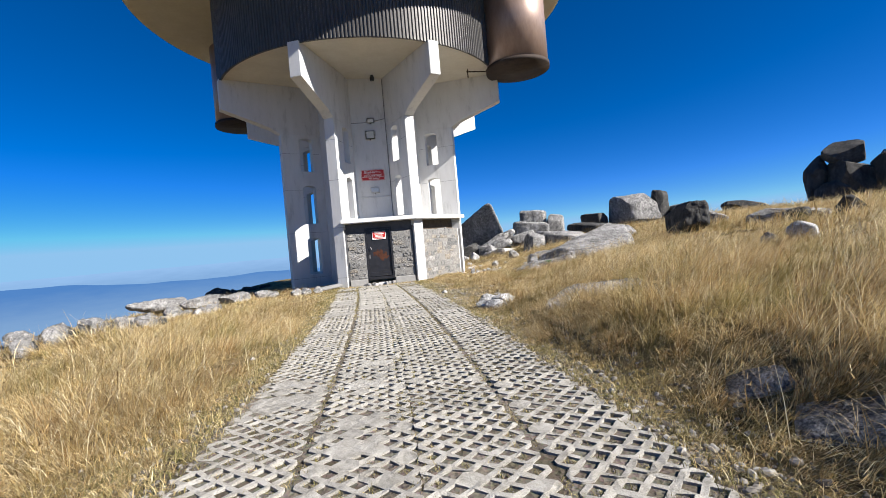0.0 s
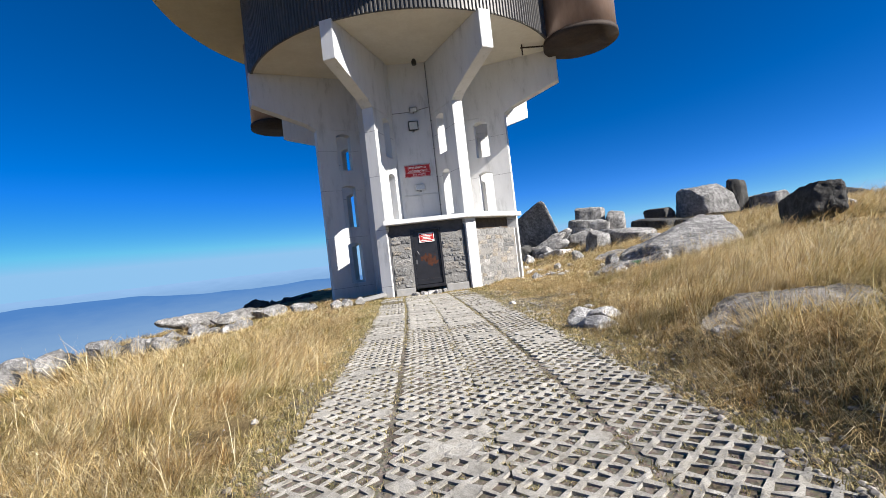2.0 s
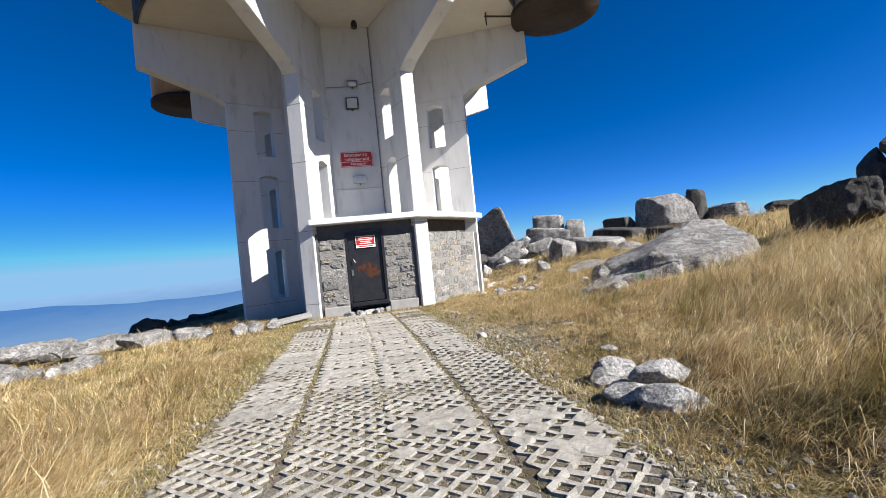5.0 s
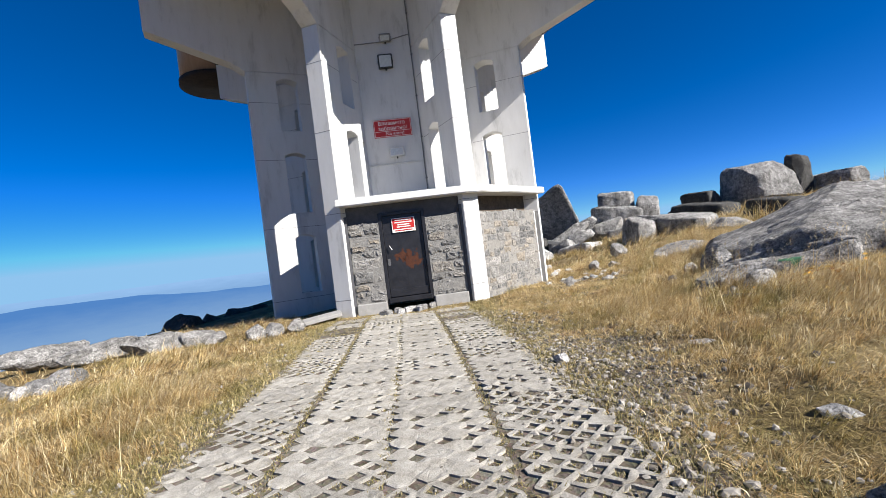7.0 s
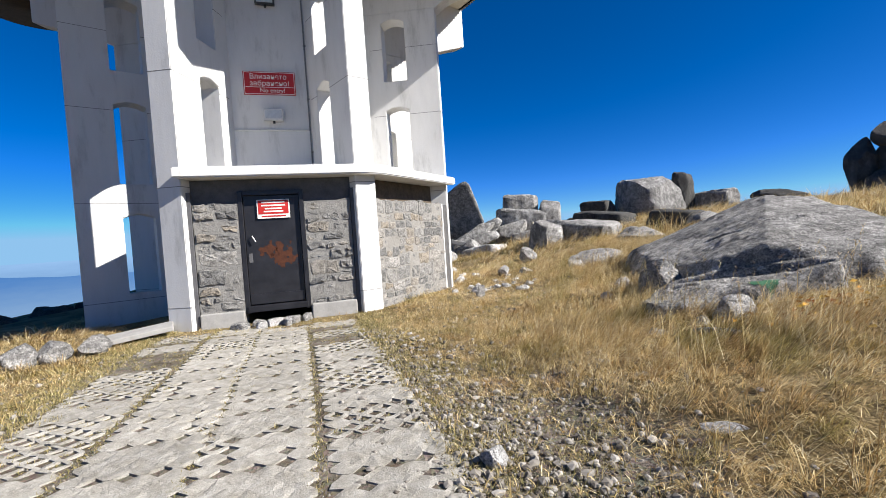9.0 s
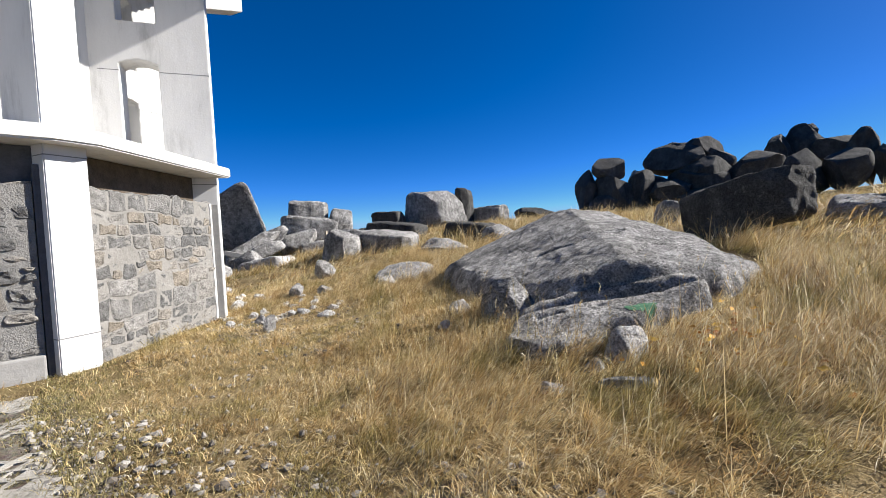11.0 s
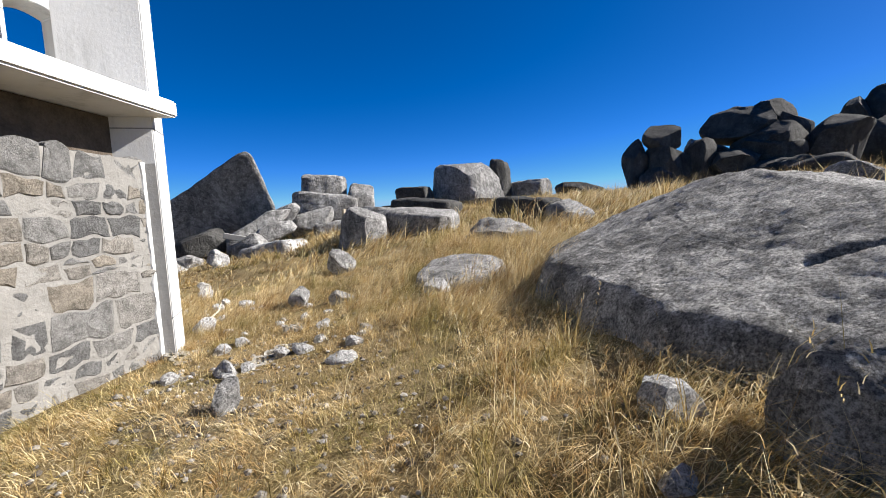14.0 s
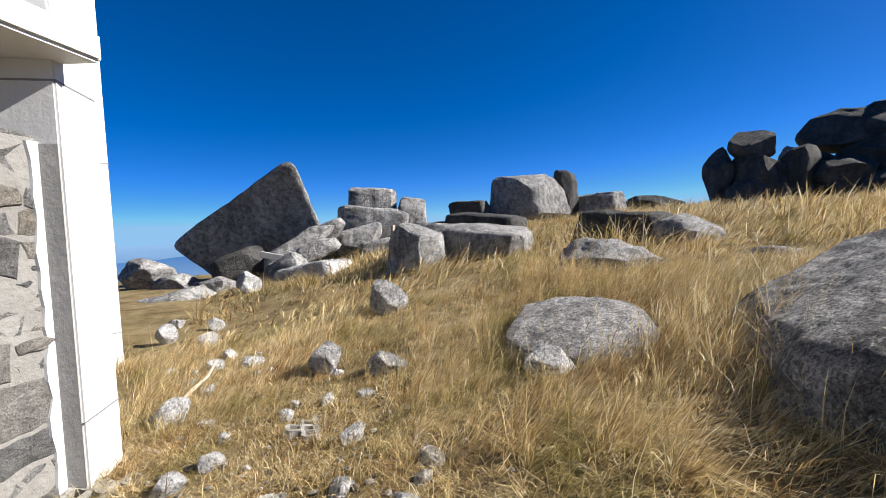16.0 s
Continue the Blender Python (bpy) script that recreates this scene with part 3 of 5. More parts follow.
def rock(name, label, centre, size, turn, tilt, seed, material, cuts=8, group="", level=None, square=None, sink=True):
    """A weathered block: a squared ball flattened by random breaks, roughened, and sunk into the ground."""
    rng = random.Random(seed * 7 + 1)
    big = max(size)
    far = math.hypot(centre[0], centre[1] - 12) > 24
    power = square or (9.0 if cuts <= 5 else 8.0 if cuts <= 7 else 2.4)
    bm = bmesh.new()
    bmesh.ops.create_icosphere(bm, subdivisions=level or (3 if big < 0.45 else 4 if big < 1.6 or far else 5), radius=1)
    co = np.array([v.co for v in bm.verts])
    co /= (np.abs(co) ** power).sum(1)[:, None] ** (1 / power)
    # skewed and tapered a little, then broken along planes
    co[:, 0] *= 1 + rng.uniform(-0.16, 0.16) * co[:, 2] + rng.uniform(-0.14, 0.14) * co[:, 1]
    co[:, 1] *= 1 + rng.uniform(-0.16, 0.16) * co[:, 0]
    co[:, 2] *= 1 + rng.uniform(-0.16, 0.16) * co[:, 0] + rng.uniform(-0.1, 0.1) * co[:, 1]
    for k in range(0 if not cuts else 5 if cuts <= 7 else 15):
        d = np.array(Vector((rng.uniform(-1, 1), rng.uniform(-1, 1), rng.uniform(-0.5, 1))).normalized())
        reach = co @ d
        limit = reach.max() * (rng.uniform(0.78, 0.93) if cuts <= 7 else rng.uniform(0.6, 0.9))
        co -= d * np.maximum(0, reach - limit)[:, None]
    half = np.array(size) * 0.5
    co *= half / np.abs(co).max(0)
    for v, c in zip(bm.verts, co):
        v.co = c
    bm.normal_update()
    off = Vector((seed * 3.1, seed * 1.7, seed * 0.9))
    s = 1.7 / big
    for v, n in [(v, v.normal.copy()) for v in bm.verts]:
        w = v.co
        k = noise.fractal(w * s + off, 1.0, 2.0, 4) * 0.022
        k += (abs(noise.noise(w * s * 2.7 + off)) - 0.25) * 0.022
        k += noise.fractal(w * s * 7 + off, 0.8, 2.0, 4) * 0.011
        v.co = w + n * k * min(big, 2.6)
    rx, ry = tilt if isinstance(tilt, tuple) else (0, tilt)
    m = pose(0, 0, 0, 0, 0, turn) @ pose(0, 0, 0, rx, ry, 0)
    bmesh.ops.transform(bm, matrix=m, verts=bm.verts)
    low = min(v.co.z for v in bm.verts) + centre[2]
    ground = float(land(centre[0], centre[1])) - 0.05
    if sink and 0 < low - ground < (2.6 if far else 1.0):
        span = -min(v.co.z for v in bm.verts)
        for v in bm.verts:
            if v.co.z < 0:
                v.co.z *= (span + low - ground) / span
    ob = part(name, bm, material, None, "", True)
    ob.data.set_sharp_from_angle(angle=radians(26))
    ob.location = centre
    tagged(ob, label, "rock" if name == "boulder" else "stone", group)
    SPOTS.append((centre[0], centre[1], radians(turn), half[0] * 1.02, half[1] * 1.02))
    return ob


rock("boulder", "huge tilted granite block leaning on a pile of slabs", (2.60, 36.76, 1.70), (5.90, 1.32, 3.00), -35, (22, -25), 3, GRANITE, 0, "", 5, 9.0, False)
rock("granite_slab", "long grey granite slab leaning in the rock pile", (3.83, 33.60, 0.92), (3.0, 1.1, 0.62), -6, (-8, -31), 6, GRANITE, 6, "boulders behind the tower", 4)
rock("granite_slab", "long grey granite slab leaning in the rock pile", (4.90, 33.90, 1.40), (1.5, 1.0, 0.6), -10, (0, -28), 16, GRANITE, 6, "boulders behind the tower", 4)
rock("granite_slab", "long grey granite slab leaning in the rock pile", (4.35, 33.00, 0.72), (1.7, 0.9, 0.6), -12, (-6, -20), 26, GRANITE, 6, "boulders behind the tower", 4)
rock("granite_slab", "broad grey granite slab lying on the rock pile", (7.10, 35.60, 1.85), (2.9, 1.6, 0.95), -14, (0, 6), 36, GRANITE, 6, "boulders behind the tower", 4)
rock("granite_slab", "long grey granite slab leaning in the rock pile", (6.13, 34.40, 1.12), (2.0, 1.2, 0.7), -12, (0, -14), 46, GRANITE, 7, "boulders behind the tower", 4)
rock("boulder", "grey angular granite boulder on the rock pile", (7.82, 38.00, 2.81), (2.2, 1.6, 1.0), -10, 4, 7, GRANITE, 5, "boulders behind the tower", 4)
rock("boulder", "grey angular granite boulder on the rock pile", (9.50, 37.20, 2.13), (1.5, 1.4, 1.35), -20, 10, 8, GRANITE, 5, "boulders behind the tower", 4)
rock("boulder", "grey angular granite boulder in the rock pile", (6.60, 33.20, 0.64), (1.5, 1.0, 0.75), -14, -6, 9, GRANITE, 7, "boulders behind the tower", 4)
rock("boulder", "low pale granite block under the leaning slabs", (4.20, 31.60, -0.02), (2.1, 1.3, 0.75), -10, -8, 10, QUARTZ, 6, "boulders behind the tower", 4)
rock("boulder", "low pale granite block under the leaning slabs", (3.23, 32.20, 0.15), (1.1, 0.9, 0.85), -24, -14, 11, GRANITE, 7, "boulders behind the tower", 4)
# The tilted block's shade is put into this boulder's dark granite.
rock("boulder", "dark granite boulder in the shade of the tilted block", (1.92, 34.00, 0.38), (1.9, 1.2, 1.0), 0, -16, 5, GRANITE_DARK, 7, "boulders behind the tower", 4)
rock("boulder", "small dark boulder behind the rock pile", (12.27, 39.50, 1.28), (1.6, 1.2, 0.8), -15, 3, 12, GRANITE_DARK, 7, "boulders behind the tower", 4)
rock("boulder", "pale flat granite rock in dry grass", (3.85, 30.80, -0.02), (2.05, 1.64, 1.05), -39, -10, 12, QUARTZ, 7, "boulders behind the tower")
rock("boulder", "small pointed pale rock in dry grass", (3.29, 31.38, 0.13), (0.96, 0.76, 1.13), -36, -30, 13, GRANITE, 7, "boulders behind the tower")
rock("boulder", "grey granite rock beside the tilted block", (-0.87, 35.28, 0.17), (1.80, 1.44, 1.17), 8, 5, 14, GRANITE, 9, "boulders behind the tower")
rock("boulder", "grey granite rock beside the tilted block", (-0.06, 34.37, -0.19), (1.56, 1.25, 0.76), 6, 0, 15, GRANITE, 9, "boulders behind the tower")
rock("boulder", "low flat granite rock in dry grass", (0.35, 30.90, -0.24), (2.57, 1.54, 0.82), 6, -4, 17, GRANITE, 9, "boulders behind the tower")
rock("boulder", "low granite rock in dry grass", (1.30, 31.46, -0.00), (1.11, 0.89, 0.57), 2, 0, 18, GRANITE, 9, "boulders behind the tower")
rock("stone", "small pale broken stone in dry grass", (2.04, 29.82, 0.12), (0.60, 0.54, 0.61), -1, -20, 19, QUARTZ, 9)
rock("boulder", "broad flat-topped grey granite boulder", (7.04, 27.32, 0.64), (3.46, 1.90, 1.39), -56, 2, 20, GRANITE, 6, "boulders behind the tower")
rock("boulder", "pointed dark granite boulder beside a flat one", (5.50, 26.94, 0.64), (1.29, 0.90, 1.44), -58, 10, 21, GRANITE, 7, "boulders behind the tower")
rock("boulder", "rounded brown-grey granite boulder", (6.78, 22.59, 0.63), (1.92, 1.15, 0.87), -55, 8, 22, GRANITE, 8, "boulders behind the tower")
rock("boulder", "long dark granite boulder with flat top", (9.52, 24.65, 0.83), (2.54, 1.27, 1.31), -77, 1, 23, GRANITE_DARK, 6, "boulders behind the tower")
rock("boulder", "pale sloping granite boulder", (9.47, 23.14, 0.88), (1.15, 0.81, 0.69), -90, 20, 24, GRANITE, 7, "boulders behind the tower")
rock("boulder", "tall squared granite block on the skyline", (15.87, 36.85, 2.55), (3.74, 2.99, 2.92), -77, -2, 25, GRANITE, 5, "boulders behind the tower")
rock("boulder", "narrow upright rounded granite boulder", (17.72, 36.02, 2.60), (1.25, 1.25, 2.86), -68, 2, 27, GRANITE_DARK, 6, "boulders behind the tower")
rock("boulder", "small dark granite boulder on the skyline", (12.98, 37.53, 1.98), (1.88, 1.69, 1.49), -65, -10, 28, GRANITE_DARK, 7, "boulders behind the tower")
rock("boulder", "low dark granite boulder on the skyline", (10.79, 32.44, 1.36), (3.07, 2.15, 0.79), -61, 5, 29, GRANITE_DARK, 7, "boulders behind the tower")
rock("boulder", "squat flat-topped granite boulder on the skyline", (19.30, 35.25, 2.10), (2.43, 1.70, 1.26), -75, 0, 30, GRANITE, 5, "boulders behind the tower")
rock("boulder", "low lichen-covered granite boulder on the skyline", (24.28, 35.70, 2.13), (3.48, 2.44, 0.92), -51, 4, 31, GRANITE_DARK, 8, "boulders behind the tower")
rock("boulder", "pale granite rock sunk in tall grass", (8.57, 21.20, 0.51), (1.08, 0.86, 0.55), -61, 5, 32, GRANITE, 8)
rock("boulder", "flat pale granite rock lying in dry grass", (4.5, 20.55, 0.2), (1.4, 1.3, 0.4), -41, (14, 3), 33, GRANITE, 6)
rock("stone", "small pointed pale stone in tall grass", (3.85, 20.16, 0.21), (0.39, 0.35, 0.32), -38, 25, 34, QUARTZ, 11)
rock("stone", "grey squared stone in dry grass", (2.48, 22.03, 0.00), (0.41, 0.37, 0.39), 11, -8, 35, GRANITE, 11)
rock("stone", "grey stone half hidden by dry grass", (2.96, 21.5, -0.02), (0.44, 0.32, 0.3), -38, -20, 36, GRANITE, 11)
rock("stone", "small pale standing stone in dry grass", (3.66, 23.54, 0.34), (0.53, 0.37, 0.66), -18, -35, 37, GRANITE, 11)
rock("stone", "small pale stone in dry grass", (2.65, 19.76, -0.09), (0.22, 0.2, 0.26), -22, -15, 38, QUARTZ, 11)
rock("stone", "small pale stone in dry grass", (1.19, 21.67, -0.13), (0.32, 0.29, 0.26), 7, -20, 39, QUARTZ, 11)
rock("stone", "small pale stone in dry grass", (0.82, 24.78, -0.04), (0.29, 0.26, 0.32), 7, 0, 40, QUARTZ, 11)
rock("stone", "small pale stone in dry grass", (1.37, 24.08, -0.06), (0.25, 0.23, 0.23), 3, 0, 41, QUARTZ, 11)
rock("stone", "small pale stone in dry grass", (1.42, 25.55, -0.10), (0.27, 0.25, 0.25), 2, 0, 42, QUARTZ, 11)
rock("stone", "small pale stone in dry grass", (1.86, 22.82, -0.12), (0.26, 0.24, 0.14), -1, 0, 43, QUARTZ, 11)
rock("stone", "small pale stone in dry grass", (1.29, 20.55, -0.21), (0.22, 0.20, 0.16), 8, 0, 44, QUARTZ, 11)
rock("stone", "small pale stone in dry grass", (2.16, 19.78, -0.07), (0.16, 0.15, 0.12), -11, 0, 45, QUARTZ, 11)
rock("stone", "small pale stone in dry grass", (0.84, 26.07, -0.12), (0.30, 0.27, 0.19), 6, 0, 46, QUARTZ, 11)
rock("stone", "pale broken stone on the trodden grass", (2.2, 19.13, -0.13), (0.36, 0.28, 0.2), -19, 0, 47, QUARTZ, 9)
rock("stone", "sharp grey standing stone in the grass", (1.18, 18.65, -0.03), (0.20, 0.12, 0.32), 29, 35, 48, GRANITE, 11)
rock("stone", "grey angular stone beside the great slab", (2.99, 16.48, 0.19), (0.40, 0.32, 0.30), -68, 25, 49, QUARTZ, 9)
# Most tor boulders carry their shade in the dark granite colour.
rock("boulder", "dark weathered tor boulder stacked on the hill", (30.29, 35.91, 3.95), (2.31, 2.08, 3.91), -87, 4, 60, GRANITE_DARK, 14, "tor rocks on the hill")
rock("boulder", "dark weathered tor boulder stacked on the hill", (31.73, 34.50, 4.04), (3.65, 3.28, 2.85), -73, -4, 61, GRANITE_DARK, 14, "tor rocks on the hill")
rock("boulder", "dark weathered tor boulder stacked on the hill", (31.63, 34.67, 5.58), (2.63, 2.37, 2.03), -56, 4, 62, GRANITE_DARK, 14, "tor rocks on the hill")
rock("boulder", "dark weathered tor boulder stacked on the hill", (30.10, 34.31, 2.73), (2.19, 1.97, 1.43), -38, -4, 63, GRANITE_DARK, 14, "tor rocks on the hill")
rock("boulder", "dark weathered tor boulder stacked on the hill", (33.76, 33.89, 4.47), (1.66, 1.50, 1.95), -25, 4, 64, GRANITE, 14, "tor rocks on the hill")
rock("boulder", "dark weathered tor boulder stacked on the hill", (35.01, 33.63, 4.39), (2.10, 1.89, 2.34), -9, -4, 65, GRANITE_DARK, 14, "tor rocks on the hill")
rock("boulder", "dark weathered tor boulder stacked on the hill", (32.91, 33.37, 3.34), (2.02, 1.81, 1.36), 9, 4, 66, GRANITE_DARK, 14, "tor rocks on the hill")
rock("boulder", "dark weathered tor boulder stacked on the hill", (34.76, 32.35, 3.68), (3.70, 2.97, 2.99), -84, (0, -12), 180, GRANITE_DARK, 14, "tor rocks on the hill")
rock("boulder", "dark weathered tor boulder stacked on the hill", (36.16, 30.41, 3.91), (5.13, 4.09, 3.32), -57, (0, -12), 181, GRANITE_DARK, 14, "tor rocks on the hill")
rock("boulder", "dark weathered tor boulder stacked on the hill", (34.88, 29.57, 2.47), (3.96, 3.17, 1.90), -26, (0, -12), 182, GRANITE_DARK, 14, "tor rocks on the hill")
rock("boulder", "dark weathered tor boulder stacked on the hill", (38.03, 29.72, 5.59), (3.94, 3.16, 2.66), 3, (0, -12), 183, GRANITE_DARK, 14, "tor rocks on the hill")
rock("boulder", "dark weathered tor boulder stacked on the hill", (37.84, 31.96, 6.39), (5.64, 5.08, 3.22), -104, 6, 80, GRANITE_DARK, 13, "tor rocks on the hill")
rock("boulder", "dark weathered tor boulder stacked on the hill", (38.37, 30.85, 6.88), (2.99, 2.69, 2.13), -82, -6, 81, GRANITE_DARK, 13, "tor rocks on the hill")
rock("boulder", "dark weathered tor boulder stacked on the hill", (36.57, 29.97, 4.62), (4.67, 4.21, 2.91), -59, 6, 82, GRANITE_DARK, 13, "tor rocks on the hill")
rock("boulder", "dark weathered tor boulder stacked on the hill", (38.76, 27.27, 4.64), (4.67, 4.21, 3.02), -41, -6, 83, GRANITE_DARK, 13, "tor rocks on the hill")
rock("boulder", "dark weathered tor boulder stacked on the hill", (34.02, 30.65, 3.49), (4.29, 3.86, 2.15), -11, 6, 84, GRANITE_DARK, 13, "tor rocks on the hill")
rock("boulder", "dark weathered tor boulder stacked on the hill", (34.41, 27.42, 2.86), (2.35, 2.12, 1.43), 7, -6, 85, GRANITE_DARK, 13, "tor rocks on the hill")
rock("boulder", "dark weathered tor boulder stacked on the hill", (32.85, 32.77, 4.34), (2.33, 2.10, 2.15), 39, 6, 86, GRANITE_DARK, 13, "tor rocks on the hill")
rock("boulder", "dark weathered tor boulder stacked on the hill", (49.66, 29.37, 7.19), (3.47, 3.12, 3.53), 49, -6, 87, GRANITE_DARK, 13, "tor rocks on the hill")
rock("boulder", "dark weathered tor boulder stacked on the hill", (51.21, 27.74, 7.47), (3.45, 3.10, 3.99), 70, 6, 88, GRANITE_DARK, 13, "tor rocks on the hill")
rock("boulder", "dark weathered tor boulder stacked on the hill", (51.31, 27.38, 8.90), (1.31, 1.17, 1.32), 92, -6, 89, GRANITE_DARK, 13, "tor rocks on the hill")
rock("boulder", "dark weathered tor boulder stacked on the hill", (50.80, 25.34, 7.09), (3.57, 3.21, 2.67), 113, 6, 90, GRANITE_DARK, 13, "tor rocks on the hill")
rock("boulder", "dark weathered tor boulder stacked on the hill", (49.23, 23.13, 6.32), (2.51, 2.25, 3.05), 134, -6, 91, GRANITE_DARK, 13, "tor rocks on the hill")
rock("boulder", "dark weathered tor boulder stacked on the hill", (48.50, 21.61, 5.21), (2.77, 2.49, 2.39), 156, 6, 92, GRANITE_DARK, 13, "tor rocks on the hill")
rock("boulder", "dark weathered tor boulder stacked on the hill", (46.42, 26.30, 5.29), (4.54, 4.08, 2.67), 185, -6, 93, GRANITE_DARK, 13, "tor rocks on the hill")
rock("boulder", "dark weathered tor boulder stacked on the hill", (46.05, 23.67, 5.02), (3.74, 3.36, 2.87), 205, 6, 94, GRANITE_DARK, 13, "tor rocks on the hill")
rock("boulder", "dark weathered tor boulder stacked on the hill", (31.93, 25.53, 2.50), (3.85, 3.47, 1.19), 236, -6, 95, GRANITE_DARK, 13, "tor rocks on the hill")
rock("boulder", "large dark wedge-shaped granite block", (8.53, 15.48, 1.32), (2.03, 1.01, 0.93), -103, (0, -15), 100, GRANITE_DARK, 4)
rock("stone", "pale jagged stone at the edge of the path", (0.98, 9.66, -0.06), (0.52, 0.4, 0.26), 35, (-6, 20), 110, QUARTZ, 12, "white stones beside the path", 4)
rock("stone", "brownish stone tipped against a pale one", (0.76, 9.58, -0.07), (0.22, 0.18, 0.24), 10, 30, 113, GRANITE, 9, "white stones beside the path")
rock("stone", "pale jagged stone at the edge of the path", (0.8, 9.42, -0.11), (0.36, 0.2, 0.14), -16, 6, 112, QUARTZ, 12, "white stones beside the path")
rock("stone", "rounded pale grey stone at the edge of the path", (1.2, 9.3, -0.03), (0.58, 0.4, 0.3), -12, 8, 111, QUARTZ, 13, "white stones beside the path", 4)
rock("stone", "broad white pitted stone at the edge of the path", (0.86, 8.98, -0.07), (0.6, 0.34, 0.24), -20, 10, 114, QUARTZ, 12, "white stones beside the path", 4)
rock("stone", "broad white pitted stone at the edge of the path", (0.98, 8.72, -0.05), (0.56, 0.32, 0.26), -34, 6, 212, QUARTZ, 12, "white stones beside the path", 4)
rock("granite_slab", "flat pale granite slab sunk in the grass", (2.35, 6.9, 0.16), (1.5, 1.0, 0.56), -37, (0, -7), 115, GRANITE, 6, "", 4, 9.0)
rock("stone", "pale flat stone in the grass", (1.69, 6.68, 0.17), (0.39, 0.23, 0.18), -27, 8, 116, QUARTZ, 11)
rock("granite_slab", "flat grey granite slab sunk in the grass", (2.65, 6.01, 0.35), (0.78, 0.37, 0.18), -40, (7, -10), 117, GRANITE, 6)
rock("granite_slab", "flat pale slab showing through the dry grass", (-2.87, 5.87, -0.19), (0.62, 0.66, 0.18), 33, (0, -2), 118, GRANITE, 6)
rock("granite_slab", "flat grey stone lying in the grass", (2.1, 3.04, 0.09), (0.46, 0.3, 0.2), -34, (14, -20), 119, GRANITE, 6)
rock("granite_slab", "flat grey stone lying in the grass", (2.2, 2.3, 0.1), (0.7, 0.44, 0.2), -50, (16, -15), 120, GRANITE, 6)
rock("stone", "small pale stone in the gravel", (1.26, 12.20, -0.04), (0.29, 0.17, 0.10), -34, 0, 121, QUARTZ, 11)
rock("stone", "small grey stone in the gravel", (-0.04, 12.33, -0.11), (0.19, 0.17, 0.14), -11, 10, 122, QUARTZ, 11)
rock("stone", "small pale stone beside the path", (1.22, 10.49, -0.05), (0.24, 0.14, 0.09), -34, 0, 128, QUARTZ, 11)
rock("boulder", "low pale granite ledge at the drop", (-10.85, 16.87, -0.10), (2.23, 1.12, 0.35), 48, (0, 2), 123, GRANITE, 12, "stones along the drop")
rock("boulder", "low pale granite ledge at the drop", (-9.0, 16.5, -0.1), (1.9, 0.9, 0.5), 49, (0, -2), 323, GRANITE, 12, "stones along the drop")
rock("boulder", "low pale granite ledge at the drop", (-7.7, 16.5, -0.12), (1.3, 0.7, 0.42), 52, (0, 2), 523, GRANITE, 12, "stones along the drop")
rock("boulder", "low pale granite ledge at the drop", (-6.57, 16.21, -0.01), (0.74, 0.37, 0.24), 53, (0, -2), 723, GRANITE, 12, "stones along the drop")
rock("stone", "grey stone lying near the tower foot", (-5.5, 16.42, -0.1), (0.46, 0.36, 0.4), 24, 8, 130, GRANITE, 8, "stones along the drop")
rock("stone", "grey stone lying near the tower foot", (-5.2, 16.6, -0.1), (0.42, 0.34, 0.38), 42, -8, 131, GRANITE, 8, "stones along the drop")
rock("stone", "grey stone lying near the tower foot", (-4.85, 16.85, -0.12), (0.46, 0.34, 0.3), 59, 8, 132, GRANITE, 8, "stones along the drop")
rock("stone", "grey stone lying near the tower foot", (-6.3, 16.3, -0.12), (0.55, 0.4, 0.24), 90, -8, 133, GRANITE, 8, "stones along the drop")
rock("boulder", "grey granite stone along the drop", (-9.99, 10.44, -0.17), (0.73, 0.58, 0.47), 49, 10, 140, GRANITE, 9, "stones along the drop")
rock("boulder", "grey granite stone along the drop", (-10.01, 10.87, -0.32), (0.61, 0.49, 0.41), 88, -10, 171, GRANITE_DARK, 9, "stones along the drop")
rock("boulder", "grey granite stone along the drop", (-8.61, 9.71, 0.11), (0.54, 0.43, 0.29), 78, -10, 143, GRANITE, 9, "stones along the drop")
rock("boulder", "grey granite stone along the drop", (-8.67, 10.09, -0.01), (0.45, 0.36, 0.23), 117, 10, 174, GRANITE_DARK, 9, "stones along the drop")
rock("boulder", "grey granite stone along the drop", (-9.36, 10.82, -0.19), (0.66, 0.53, 0.34), 108, 10, 146, GRANITE, 9, "stones along the drop")
rock("boulder", "grey granite stone along the drop", (-9.37, 11.24, -0.33), (0.55, 0.44, 0.28), 147, -10, 177, GRANITE_DARK, 9, "stones along the drop")
rock("boulder", "grey granite stone along the drop", (-8.93, 11.21, -0.10), (0.82, 0.66, 0.51), 136, -10, 149, GRANITE, 9, "stones along the drop")
rock("boulder", "grey granite stone along the drop", (-8.85, 11.69, -0.26), (0.69, 0.55, 0.44), 174, 10, 180, GRANITE_DARK, 9, "stones along the drop")
rock("boulder", "grey granite stone along the drop", (-8.54, 11.69, -0.13), (0.48, 0.38, 0.36), 164, 10, 152, GRANITE, 9, "stones along the drop")
rock("boulder", "grey granite stone along the drop", (-8.56, 12.06, -0.26), (0.40, 0.32, 0.28), 203, -10, 183, GRANITE_DARK, 9, "stones along the drop")
rock("boulder", "grey granite stone along the drop", (-7.94, 11.79, -0.13), (0.58, 0.46, 0.32), 193, -10, 155, GRANITE, 9, "stones along the drop")
